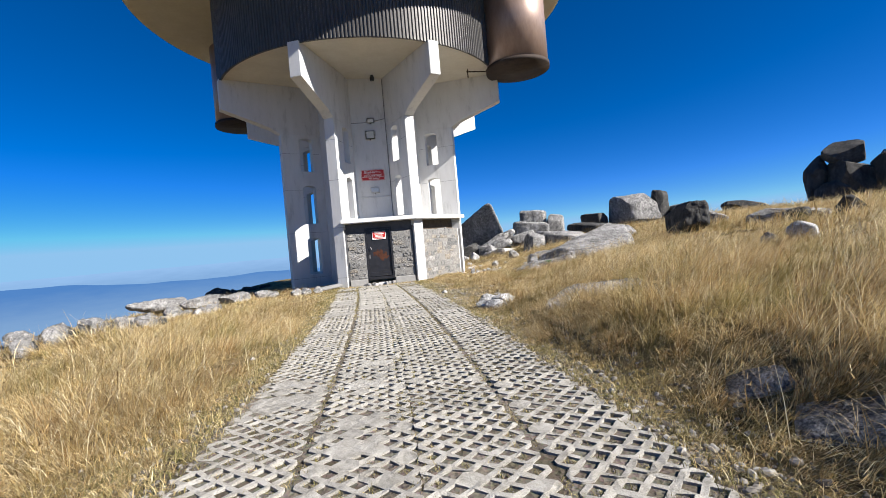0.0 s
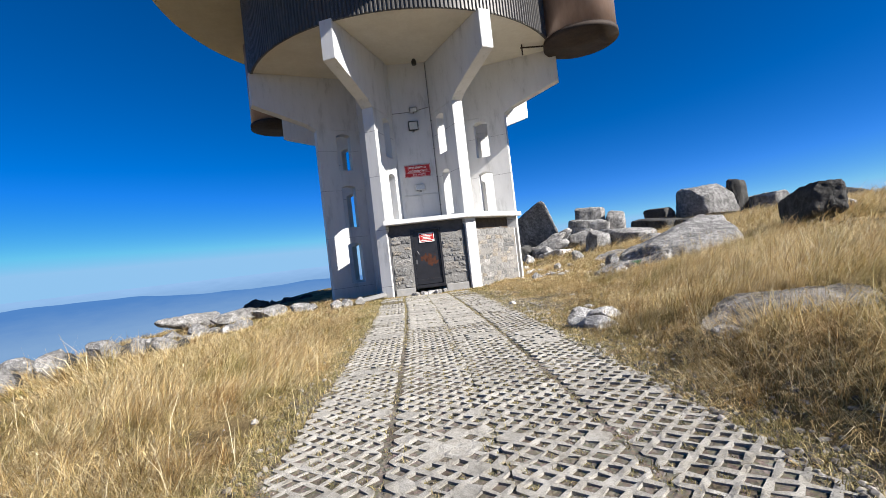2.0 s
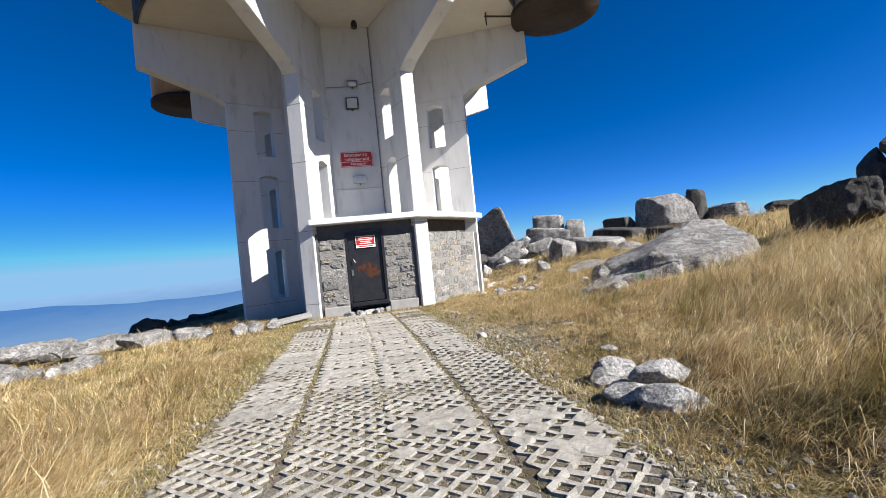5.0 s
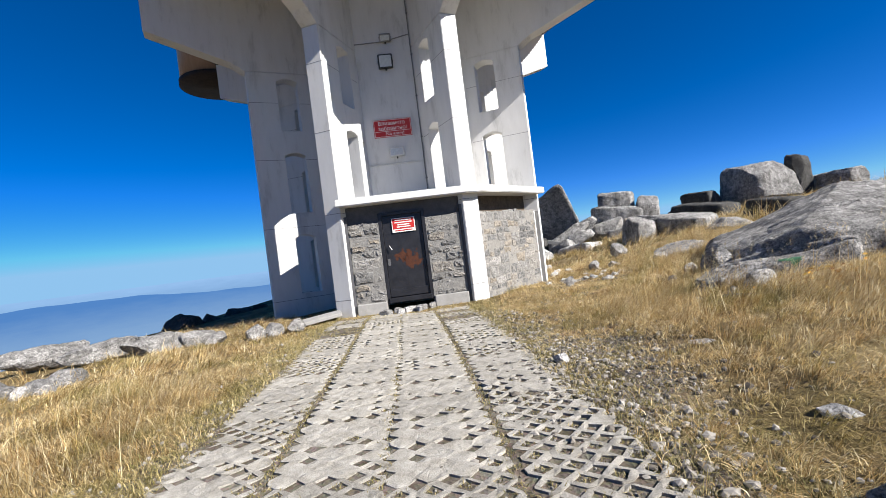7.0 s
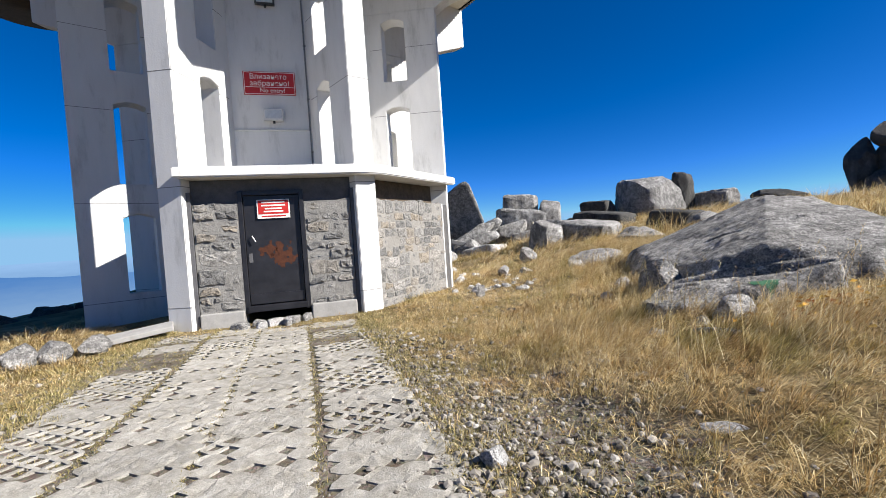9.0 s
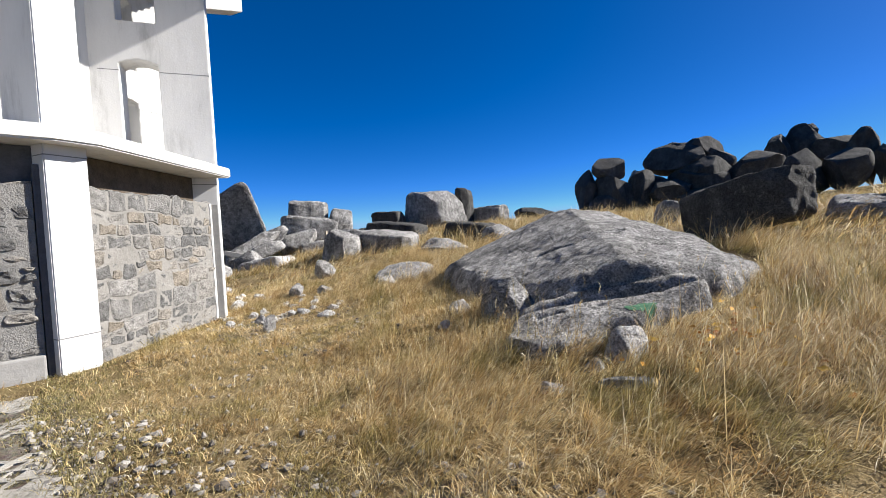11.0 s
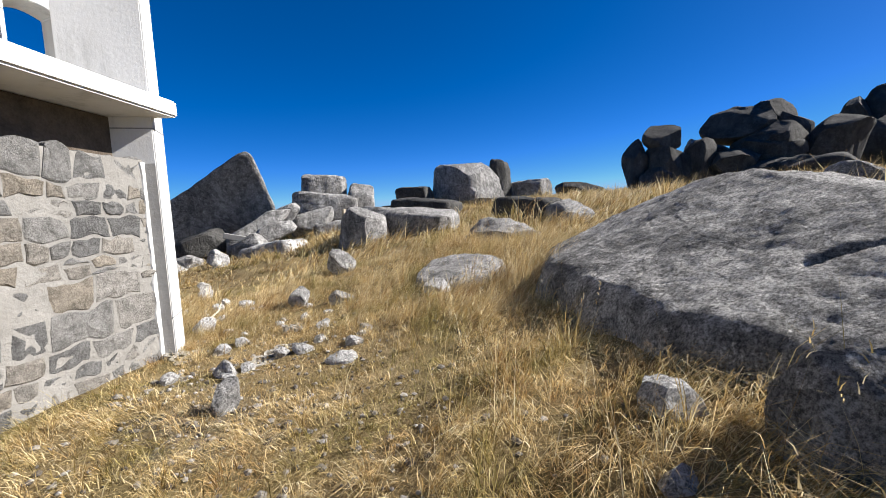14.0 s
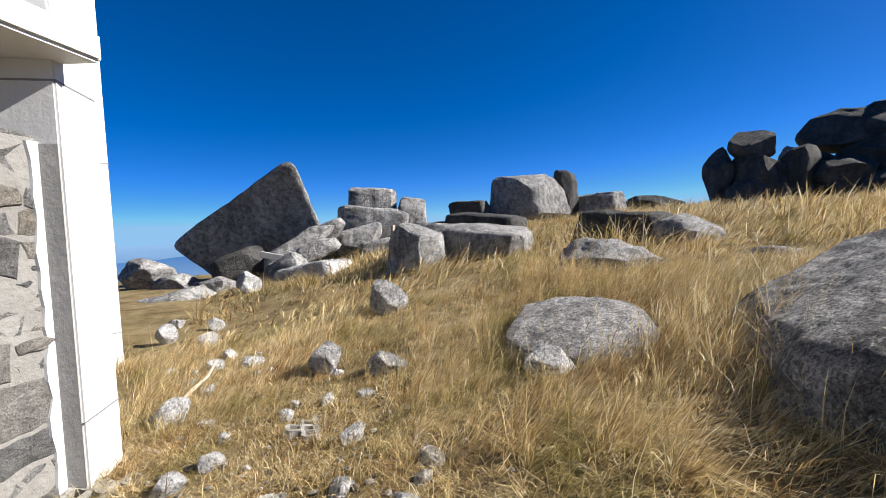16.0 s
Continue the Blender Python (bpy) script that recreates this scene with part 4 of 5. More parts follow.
rock("boulder", "grey granite stone along the drop", (-7.90, 12.19, -0.26), (0.48, 0.38, 0.24), 232, 10, 186, GRANITE_DARK, 9, "stones along the drop")
rock("boulder", "grey granite stone along the drop", (-8.18, 8.54, -0.01), (0.39, 0.32, 0.39), 237, 10, 158, GRANITE, 9, "stones along the drop")
rock("boulder", "grey granite stone along the drop", (-8.31, 8.85, -0.12), (0.33, 0.26, 0.35), 276, -10, 189, GRANITE_DARK, 9, "stones along the drop")
rock("boulder", "grey granite stone along the drop", (-8.25, 10.53, -0.16), (0.42, 0.34, 0.25), 260, -10, 161, GRANITE, 9, "stones along the drop")
rock("boulder", "grey granite stone along the drop", (-8.31, 10.88, -0.28), (0.35, 0.28, 0.18), 299, 10, 192, GRANITE_DARK, 9, "stones along the drop")
rock("boulder", "pale pointed granite block on the grassy slope", (10.97, 18.05, 1.15), (1.1, 0.8, 0.9), -30, 15, 401, GRANITE, 7)
rock("boulder", "pale grey stone on the grassy bank", (6.13, 7.54, 0.95), (0.56, 0.4, 0.34), -20, 10, 402, QUARTZ, 9)
rock("boulder", "pale grey stone on the grassy bank", (5.75, 7.9, 0.86), (0.36, 0.3, 0.28), 30, -10, 403, GRANITE, 9)
rock("granite_slab", "long low granite slab on the grassy slope", (11.0, 14.0, 1.2), (2.2, 1.3, 0.42), -50, 4, 404, GRANITE, 6)
rock("boulder", "dark low granite boulder on the grassy slope", (10.6, 13.3, 1.25), (0.8, 0.6, 0.55), 20, 6, 405, GRANITE_DARK, 9)
rock("boulder", "dark low granite boulder on the grassy slope", (11.2, 12.2, 1.3), (0.9, 0.7, 0.7), 70, -8, 406, GRANITE_DARK, 9)
tumble_rng = random.Random(33)
for k in range(30):
    f = k / 29
    x, y = -10.6 + 3.0 * f + tumble_rng.uniform(-0.25, 0.25), 10.2 + 4.2 * f + tumble_rng.uniform(-0.5, 0.5)
    w = tumble_rng.uniform(0.3, 0.62)
    rock("stone", "grey tumbled granite stone along the drop", (x, y, float(land(x, y)) + 0.14 * w), (w, w * tumble_rng.uniform(0.6, 0.9), w * tumble_rng.uniform(0.55, 0.8)), tumble_rng.uniform(0, 180), tumble_rng.uniform(-20, 20), 420 + k, GRANITE if k % 3 else QUARTZ, 9, "stones along the drop")
rock("boulder", "dark rock beyond the drop behind the tower", (-11.07, 21.97, -0.53), (1.48, 1.33, 1.08), 33, 8, 160, GRANITE_DARK, 8, "dark rocks beyond the drop")
rock("boulder", "dark rock beyond the drop behind the tower", (-10.94, 23.22, -0.67), (1.39, 1.25, 1.27), 62, -8, 161, GRANITE_DARK, 8, "dark rocks beyond the drop")
rock("boulder", "dark rock beyond the drop behind the tower", (-10.69, 24.52, -0.82), (1.49, 1.34, 1.49), 91, 8, 162, GRANITE_DARK, 8, "dark rocks beyond the drop")
rock("boulder", "dark rock beyond the drop behind the tower", (-9.87, 24.94, -0.86), (1.29, 1.16, 1.63), 119, -8, 163, GRANITE_DARK, 8, "dark rocks beyond the drop")


# ---- the great sloping slab beside the track ----
SLAB = ((3.14, 15.12), (3.34, 16.4), (3.75, 17.6), (4.3, 18.8), (5.3, 19.9), (6.6, 19.6), (7.3, 17.5), (6.6, 15.2), (5.5, 13.95), (4.5, 13.9), (3.75, 14.3))
LAYER = ((2.3, 14.95), (2.28, 14.5), (2.52, 14.34), (2.84, 14.25), (3.1, 14.12), (3.32, 13.98), (3.65, 13.88), (3.98, 13.88), (4.3, 14.3), (3.7, 14.7), (2.95, 15.35))


def inside(poly, x, y):
    """Distance in from the outline, negative outside."""
    best, odd = 1e9, False
    for (x0, y0), (x1, y1) in zip(poly, poly[1:] + poly[:1]):
        ex, ey = x1 - x0, y1 - y0
        k = max(0, min(1, ((x - x0) * ex + (y - y0) * ey) / (ex * ex + ey * ey)))
        best = min(best, math.hypot(x - x0 - k * ex, y - y0 - k * ey))
        if (y0 > y) != (y1 > y) and x < x0 + (y - y0) * ex / ey:
            odd = not odd
    return best if odd else -best


def roll(s, radius, power=2.0):
    q = max(0.0, min(1.0, s / radius))
    return max(0.0, 1 - (1 - q) ** power) ** (1 / power)


CRACKS = ((4.3, 16.4, 4.57, 15.92, 0.12, 0.03), (4.5, 15.95, 5.35, 15.68, 0.17, 0.035), (3.55, 14.97, 4.1, 14.78, 0.13, 0.035), (4.0, 14.8, 5.15, 15.02, 0.16, 0.035), (4.77, 14.87, 6.05, 14.99, 0.12, 0.03), (2.7, 14.86, 2.96, 14.65, 0.1, 0.022), (2.92, 14.67, 3.4, 14.54, 0.13, 0.026), (2.75, 15.2, 3.36, 14.72, 0.32, 0.05), (3.3, 14.77, 4.05, 13.95, 0.34, 0.055))


def slab_top(x, y):
    """Height of the slab's surface, with its lower layer and cracks."""
    p = Vector((x, y, 0))
    rough = 0.05 * noise.fractal(p * 1.1, 1.0, 2.0, 6) + 0.011 * noise.fractal(p * 7, 0.8, 2.0, 6)
    wob = 0.12 * noise.noise((x * 1.3, y * 1.3, 3.0)) + 0.06 * noise.noise((x * 4, y * 4, 8.0))
    top = 0.82 + 0.358 * (x - 4.35) - 0.1 * (y - 16.12) - 0.12 * max(0, y - 18) ** 1.5
    top = min(top, 1.7 - 0.4 * max(0, x - 6.0), 0.916 + 0.228 * (y - 15.3))
    top += 0.04 * math.sin((x - y) * 1.15 + 0.6)
    main = -0.35 + (top + 0.35) * roll(inside(SLAB, x, y) + wob, 0.27, 2.5)
    low = 0.2 + 0.26 * (x - 2.38) - 0.02 * math.sin(9 * (x + 0.6 * y))
    low = -0.35 + (low + 0.35) * roll(inside(LAYER, x, y) + 0.6 * wob, 0.07, 2.2)
    h = max(main, low)
    for x0, y0, x1, y1, depth, wide in CRACKS:
        ex, ey = x1 - x0, y1 - y0
        k = max(0, min(1, ((x - x0) * ex + (y - y0) * ey) / (ex * ex + ey * ey)))
        wig = 0.05 * noise.noise((x * 2.5, y * 2.5, 5.0)) + 0.03 * noise.noise((x * 7, y * 7, 9.0))
        d = math.hypot(x - x0 - k * ex + wig, y - y0 - k * ey)
        h -= depth * math.exp(-((d / wide) ** 2)) * (1 - abs(2 * k - 1) ** 4)
    return h + rough * min(1, max(0, h + 0.35) * 4)


def great_slab():
    step, nx, ny = 0.025, 216, 272
    verts = [(2.1 + i * step, 13.45 + j * step, 0.0) for j in range(ny) for i in range(nx)]
    verts = [(x, y, slab_top(x, y)) for x, y, z in verts]
    faces = []
    for j in range(ny - 1):
        for i in range(nx - 1):
            q = (j * nx + i, j * nx + i + 1, (j + 1) * nx + i + 1, (j + 1) * nx + i)
            if max(verts[k][2] for k in q) > -0.34:
                faces.append(q)
    used = sorted({k for q in faces for k in q})
    turn = {k: i for i, k in enumerate(used)}
    ob = raw("boulder", [verts[k] for k in used], [tuple(turn[k] for k in q) for q in faces], GRANITE)
    ob.data.shade_smooth()
    tagged(ob, "great sloping granite slab with dark cracks and a lower layer", "rock")
    SPOTS.append((5.15, 17.0, radians(62), 2.75, 1.5))
    SPOTS.append((5.6, 15.3, radians(20), 1.3, 1.2))
    SPOTS.append((3.3, 14.5, radians(-35), 0.85, 0.45))
    # smear of green paint on the lower layer
    gv, gf, idx = [], [], {}
    n, step = 44, 0.02
    for i in range(n):
        for j in range(n):
            x, y = 3.3 + (i - n / 2) * step, 14.17 + (j - n / 2) * step
            d = math.hypot((i - n / 2) / (n / 2), (j - n / 2) / (n / 4))
            if d + 0.7 * noise.noise((x * 6, y * 6, 4.0)) < 0.32:
                idx[i, j] = len(gv)
                gv.append((x, y, slab_top(x, y) + 0.006))
    for (i, j), a in idx.items():
        if (i + 1, j) in idx and (i, j + 1) in idx and (i + 1, j + 1) in idx:
            gf.append((a, idx[i + 1, j], idx[i + 1, j + 1], idx[i, j + 1]))
    raw("paint_smear", gv, gf, m_simple("green_paint", (0.02, 0.075, 0.04), (0.05, 0.16, 0.08), 12, 0.8), ob, "faded green paint smear")


great_slab()
rock("boulder", "rough broken granite lump against the great slab", (3.12, 15.66, 0.2), (0.42, 0.8, 0.84), 4, (0, 8), 201, GRANITE, 15, "", 5)
rock("stone", "pale angular block under the lower layer", (2.84, 14.0, 0.12), (0.5, 0.36, 0.44), 30, 25, 202, QUARTZ, 12)
rock("stone", "grey angular stone under the great slab", (2.5, 14.05, 0.06), (0.26, 0.2, 0.24), 0, 18, 203, QUARTZ, 12)
rock("stone", "grey angular stone under the great slab", (2.05, 14.1, 0.0), (0.34, 0.24, 0.16), 60, 8, 204, QUARTZ, 12)
rock("stone", "grey angular stone under the great slab", (2.4, 13.65, 0.02), (0.5, 0.22, 0.2), -40, 0, 205, GRANITE, 12)
rock("stone", "small jagged stone beside the great slab", (2.55, 16.15, 0.08), (0.2, 0.14, 0.18), 20, 25, 206, QUARTZ, 12)

# small pale rubble strewn over the yard beside the tower
rubble_rng = random.Random(21)
for k in range(34):
    x, y = rubble_rng.uniform(0.75, 2.9), rubble_rng.uniform(19.4, 23.5)
    if math.hypot(x - TC[0], y - TC[1]) < 4.35:
        continue
    w = rubble_rng.uniform(0.07, 0.19)
    rock("stone", "small pale broken stone in dry grass", (x, y, float(land(x, y)) + 0.25 * w), (w * rubble_rng.uniform(1, 1.6), w, w * rubble_rng.uniform(0.6, 0.9)), rubble_rng.uniform(0, 180), rubble_rng.uniform(-20, 20), 300 + k, QUARTZ, 12, "rubble in the yard")


# ---- things on the tower ----
def on_front(x, ap, z, turn=0):
    """A pose on the door side: x along the wall, ap out from the axis; local -y faces out."""
    return pose(TC[0], TC[1], 0, 0, 0, TURN_T) @ pose(x, -ap, z, 0, 0, turn)


CORE_AP = CORE_R * math.cos(radians(22.5))


def lettering(text, height, x, z, parent, y):
    cu = bpy.data.curves.new("lettering", "FONT")
    cu.body, cu.size, cu.align_x, cu.extrude = text, height * 1.35, "CENTER", 0.002
    tmp = new("lettering_source", cu)
    bpy.context.view_layer.update()
    me = bpy.data.meshes.new_from_object(tmp.evaluated_get(bpy.context.evaluated_depsgraph_get()))
    bpy.data.objects.remove(tmp)
    ob = link("lettering", me, None, parent, "white lettering")
    me.materials.clear()
    me.materials.append(INK)
    ob.matrix_local = pose(x, y, z, 90, 0, 0)
    return ob


sign = thing("warning_sign", on_front(-0.005, CORE_AP + 0.02, 4.445), "red enamel sign with white Bulgarian and English lettering", "sign")
part("plate", box_bm(-0.5, 0.5, -0.012, 0.012, -0.235, 0.235, 0.004), RED, sign)
for x0, x1, z0, z1 in ((-0.485, 0.485, 0.212, 0.222), (-0.485, 0.485, -0.222, -0.212), (-0.485, -0.475, -0.211, 0.211), (0.475, 0.485, -0.211, 0.211), (-0.46, 0.46, -0.085, -0.075)):
    part("border_line", box_bm(x0, x1, -0.0155, -0.0125, z0, z1), INK, sign)
lettering("Влизането", 0.105, -0.02, 0.085, sign, -0.0145)
lettering("забранено!", 0.105, 0.0, -0.05, sign, -0.0145)
lettering("No entry!", 0.09, 0.05, -0.185, sign, -0.0145)

notice = thing("door_notice", on_front(DX + 0.03, WALL_AP - 0.035, 1.78), "red and white notice plate on the black door", "sign")
part("plate", box_bm(-0.27, 0.27, -0.006, 0.006, -0.165, 0.165, 0.003), INK, notice)
part("red_field", box_bm(-0.25, 0.25, -0.0095, -0.0065, -0.09, 0.15), RED, notice, "red field")
for z, w in ((0.115, 0.19), (0.06, 0.2), (0.005, 0.14), (-0.045, 0.16)):
    part("text_bar", box_bm(-w, w, -0.0125, -0.0098, z - 0.012, z + 0.012), INK, notice)
for w in (0.2,):
    part("text_bar", box_bm(-w, w, -0.0095, -0.0065, -0.14, -0.115), RED, notice)

part("handle", tube([(DX - 0.35, -WALL_AP + 0.06, 1.32), (DX - 0.35, -WALL_AP + 0.01, 1.32), (DX - 0.3, -WALL_AP + 0.0, 1.22)], 0.011), PIPE, door, "pale steel handle")
part("lock_plate", box_bm(DX - 0.43, DX - 0.37, -WALL_AP + 0.05, -WALL_AP + 0.062, 0.86, 1.02, 0.003), TRIMGREY, door)


def stain(cx, cz, w, h, seed):
    gv, gf, idx = [], [], {}
    n = 40
    for i in range(n):
        for j in range(n):
            a, b = (i / n - 0.5) * 2, (j / n - 0.5) * 2
            if math.hypot(a, b) + 0.75 * noise.fractal(Vector((a * 2.2, b * 2.2, seed)), 1, 2, 4) < 0.62:
                idx[i, j] = len(gv)
                gv.append((cx + a * w, -WALL_AP + 0.0585, cz + b * h))
    for (i, j), a in idx.items():
        if (i + 1, j) in idx and (i, j + 1) in idx and (i + 1, j + 1) in idx:
            gf.append((a, idx[i + 1, j], idx[i + 1, j + 1], idx[i, j + 1]))
    return raw("rust_stain", gv, gf, RUST, door, "orange rust stain")


stain(DX + 0.15, 0.95, 0.3, 0.36, 3)
stain(DX - 0.1, 1.05, 0.2, 0.2, 8)


def floodlight(m, w, h, housing, label):
    t = thing("floodlight", m, label, "lamp")
    part("housing", box_bm(-w / 2, w / 2, -0.16, -0.04, -h / 2, h / 2, 0.02), housing, t)
    part("glass", box_bm(-w / 2 + 0.035, w / 2 - 0.035, -0.172, -0.161, -h / 2 + 0.04, h / 2 - 0.035, 0.004), GLASS, t, "grey lamp glass")
    for s in (-1, 1):
        part("arm", box_bm(s * (w / 2 + 0.006) - 0.005, s * (w / 2 + 0.006) + 0.005, -0.12, 0.0, -0.03, 0.03), housing, t)
    part("wall_plate", box_bm(-0.06, 0.06, -0.04, 0.0, -0.05, 0.05, 0.004), housing, t)
    part("gland", tube([(0, -0.1, -h / 2 - 0.05), (0, -0.1, -h / 2 + 0.01)], 0.022), BLACK, t)
    return t


floodlight(on_front(0.02, CORE_AP + 0.002, 6.2) @ pose(0, 0, 0, 12, 0, 0), 0.38, 0.36, BLACK, "black floodlight on a wall bracket above the sign")
floodlight(on_front(0.08, CORE_AP + 0.002, 6.86) @ pose(0, 0, 0, 30, 0, 0), 0.3, 0.2, GREY, "small grey floodlight high on the white wall")
floodlight(on_front(0.03, CORE_AP + 0.002, 3.78), 0.38, 0.24, PIPE, "pale wall lamp with clear glass under the sign")

cable = thing("conduit", on_front(0.72, CORE_AP + 0.002, 2.44), "three thin grey conduits running up the white wall", "pipe")
for dx in (0.0, 0.05, 0.1):
    part("tube", tube([(dx, -0.02, 0.0), (dx + 0.005, -0.02, 3.0), (dx, -0.02, 6.18)], 0.014), GREY, cable)
for z in (0.6, 1.7, 2.8, 3.9, 5.0):
    part("clip", box_bm(-0.02, 0.12, -0.036, 0.0, z - 0.012, z + 0.012), GREY, cable)
bar = thing("conduit", on_front(0.0, CORE_AP + 0.002, 3.5), "thin white conduit along the wall below the lamp", "pipe")
part("tube", tube([(-0.72, -0.02, 0.0), (0.7, -0.02, 0.0)], 0.017), WHITE, bar)
bar = thing("conduit", on_front(0.0, CORE_AP + 0.002, 6.72), "thin grey conduit running to the high lamp", "pipe")
part("tube", tube([(-0.75, -0.02, 0.0), (0.02, -0.02, 0.02), (0.7, -0.02, 0.16)], 0.014), GREY, bar)
eye = thing("ceiling_lamp", on_front(0.3, CORE_AP + 0.35, SOFFIT), "small dark lamp under the drum", "lamp")
part("body", tube([(0, 0, -0.22), (0, 0, -0.1), (0, 0, 0.0)], [0.09, 0.1, 0.06], 14), BLACK, eye)
arm = thing("pipe_bracket", pose(TC[0], TC[1], 0, 0, 0, TURN_T) @ pose(*polar(5.9, -33), SOFFIT), "rusty steel pipe bracket under the drum", "pipe")
part("bar", tube([(-0.6, 0, -0.12), (0.6, 0, -0.12)], 0.03), TAR, arm)
for x in (-0.55, 0.5):
    part("hanger", tube([(x, 0, -0.4 if x < 0 else -0.12), (x, 0, 0.0)], 0.025), TAR, arm)

# rubble by the door and odds and ends
for i, (x, ap, w) in enumerate(((-0.35, 4.15, 0.24), (-0.1, 4.2, 0.3), (0.18, 4.12, 0.34), (0.1, 4.35, 0.2), (-0.65, 4.3, 0.3), (-0.3, 4.42, 0.18), (0.4, 4.05, 0.2))):
    p = on_front(x, ap, 0).translation
    rock("stone", "broken concrete lump at the door step", (p.x, p.y, float(land(p.x, p.y)) + 0.05), (w, w * 0.6, 0.15), i * 40, (-1) ** i * 8, 210 + i, QUARTZ if i % 2 else GRANITE, 6, "rubble by the door")
p = on_front(-2.15, 4.15, 0).translation
plank = thing("concrete_slab", pose(p.x, p.y, float(land(p.x, p.y)) + 0.1, 4, -6, 25), "pale broken concrete slab by the tower foot", "slab")
part("slab", box_bm(-0.5, 0.5, -0.22, 0.22, -0.04, 0.04, 0.015), PLINTH, plank)


def post(x, y, h, w, label, lean=0):
    t = thing("post", pose(x, y, float(land(x, y)) - 0.15, lean, 0, 20), label, "post")
    part("pole", box_bm(-w / 2, w / 2, -w / 2, w / 2, 0, h + 0.15, 0.01), WOOD, t)


post(5.45, 28.4, 1.05, 0.08, "thin weathered wooden post in the grass", 3)
for x, y, h in ((46.5, 28.6, 2.6), (47.2, 27.8, 2.2), (48.2, 27.6, 2.4)):
    post(x, y, h, 0.3, "dark upright post on the hilltop")
stick = thing("dry_stick", pose(1.35, 22.3, float(land(1.35, 22.3)) + 0.03, 0, -6, 65), "bleached dry stick lying on the grass", "stick")
part("stick", tube([(-0.45, 0, 0), (-0.1, 0.03, 0.03), (0.2, 0.0, 0.06), (0.5, 0.06, 0.1)], [0.02, 0.018, 0.015, 0.008]), WOOD, stick)
beam = thing("concrete_beam", pose(3.2, 32.6, 0.55, 0, 14, -15), "grey concrete beam lying under the tilted block", "beam")
part("beam", box_bm(-0.7, 0.7, -0.1, 0.1, -0.1, 0.1, 0.015), PLINTH, beam)


def leaves(cx, cy, n, spread, seed):
    """Fallen leaves: small curled diamonds lying on the ground."""
    rng = random.Random(seed)
    verts, faces = [], []
    for _ in range(n):
        x, y = cx + rng.gauss(0, spread), cy + rng.gauss(0, spread)
        z, a, r = float(land(x, y)) + rng.uniform(0.02, 0.08), rng.uniform(0, math.tau), rng.uniform(0.02, 0.04)
        b = len(verts)
        for k, (f, up) in enumerate(((1, 0.01), (0.55, 0.02), (1, 0.0), (0.55, -0.004))):
            verts.append((x + f * r * math.cos(a + k * math.pi / 2), y + f * r * math.sin(a + k * math.pi / 2), z + up))
        faces.append((b, b + 1, b + 2, b + 3))
    m = Nodes("autumn_leaf")
    mat = m.done(m.ramp(m.island(), [(0, (0.25, 0.07, 0.015)), (0.5, (0.55, 0.27, 0.03)), (1, (0.62, 0.42, 0.08))]), 0.7, 0, 0.2)
    return tagged(raw("fallen_leaves", verts, faces, mat), "orange fallen leaves beside the great slab", "leaves", kind="stuff")


leaves(3.15, 13.45, 110, 0.32, 4)


# ---- lattice pavers of the track ----
CA, CB, HH, THICK = 0.178, 0.156, 0.056, 0.09
NX, NY = 4, 3


def paver_mesh(seed, filled):
    """A lattice slab: diagonal bars round diamond holes; filled holes are closed a little below the top."""
    rng = random.Random(seed)
    verts, faces, holes = [], [], []

    def add(x, y, z):
        verts.append((x, y, z))
        return len(verts) - 1

    hx, hy = HH * CA / 0.16, HH * CB / 0.16
    top, nodes = {}, {}

    def key(x, y):
        k = (round(x, 4), round(y, 4))
        if k not in top:
            top[k] = (add(x + rng.uniform(-0.009, 0.009), y + rng.uniform(-0.009, 0.009), rng.uniform(-0.009, 0.003)), add(x, y, -THICK))
        return top[k]

    for i in range(NX):
        for j in range(NY):
            x0, y0 = (i - NX / 2) * CA, (j - NY / 2) * CB
            x1, y1 = x0 + CA, y0 + CB
            cx, cy = (x0 + x1) / 2, (y0 + y1) / 2
            o = [key(*p) for p in ((x0 + hx, y0), (x1 - hx, y0), (x1, y0 + hy), (x1, y1 - hy), (x1 - hx, y1), (x0 + hx, y1), (x0, y1 - hy), (x0, y0 + hy))]
            d = [key(*p) for p in ((cx, cy - hy), (cx + hx, cy), (cx, cy + hy), (cx - hx, cy))]
            for k in range(4):
                a, b = o[2 * k], o[2 * k + 1]
                c = o[(2 * k + 2) % 8]
                faces.append((a[0], b[0], d[k][0]))
                faces.append((b[0], c[0], d[(k + 1) % 4][0], d[k][0]))
                faces.append((c[0], b[0], b[1], c[1]))
                faces.append((d[k][0], d[(k + 1) % 4][0], d[(k + 1) % 4][1], d[k][1]))
                if (k, i, j) in ((0, i, 0), (1, NX - 1, j), (2, i, NY - 1), (3, 0, j)):
                    faces.append((b[0], a[0], a[1], b[1]))
            if rng.random() < filled:
                faces.append(tuple(q[0] for q in d))
            else:
                holes.append((cx, cy))
            for (px, py, sx, sy) in ((x0, y0, 1, 1), (x1, y1, -1, -1), (x0, y1, 1, -1), (x1, y0, -1, 1)):
                inner = abs(px) < NX * CA / 2 - 0.01 and abs(py) < NY * CB / 2 - 0.01
                node = (round(px, 4), round(py, 4))
                if node not in nodes:
                    nodes[node] = add(px, py, rng.uniform(-0.006, 0.002)) if inner and rng.random() < filled else None
                if nodes[node] is not None:
                    faces.append((nodes[node], key(px + sx * hx, py)[0], key(px, py + sy * hy)[0]))
    me = bpy.data.meshes.new("paver")
    me.from_pydata(verts, [], faces)
    me.materials.append(PAVER)
    me.update()
    return me, holes


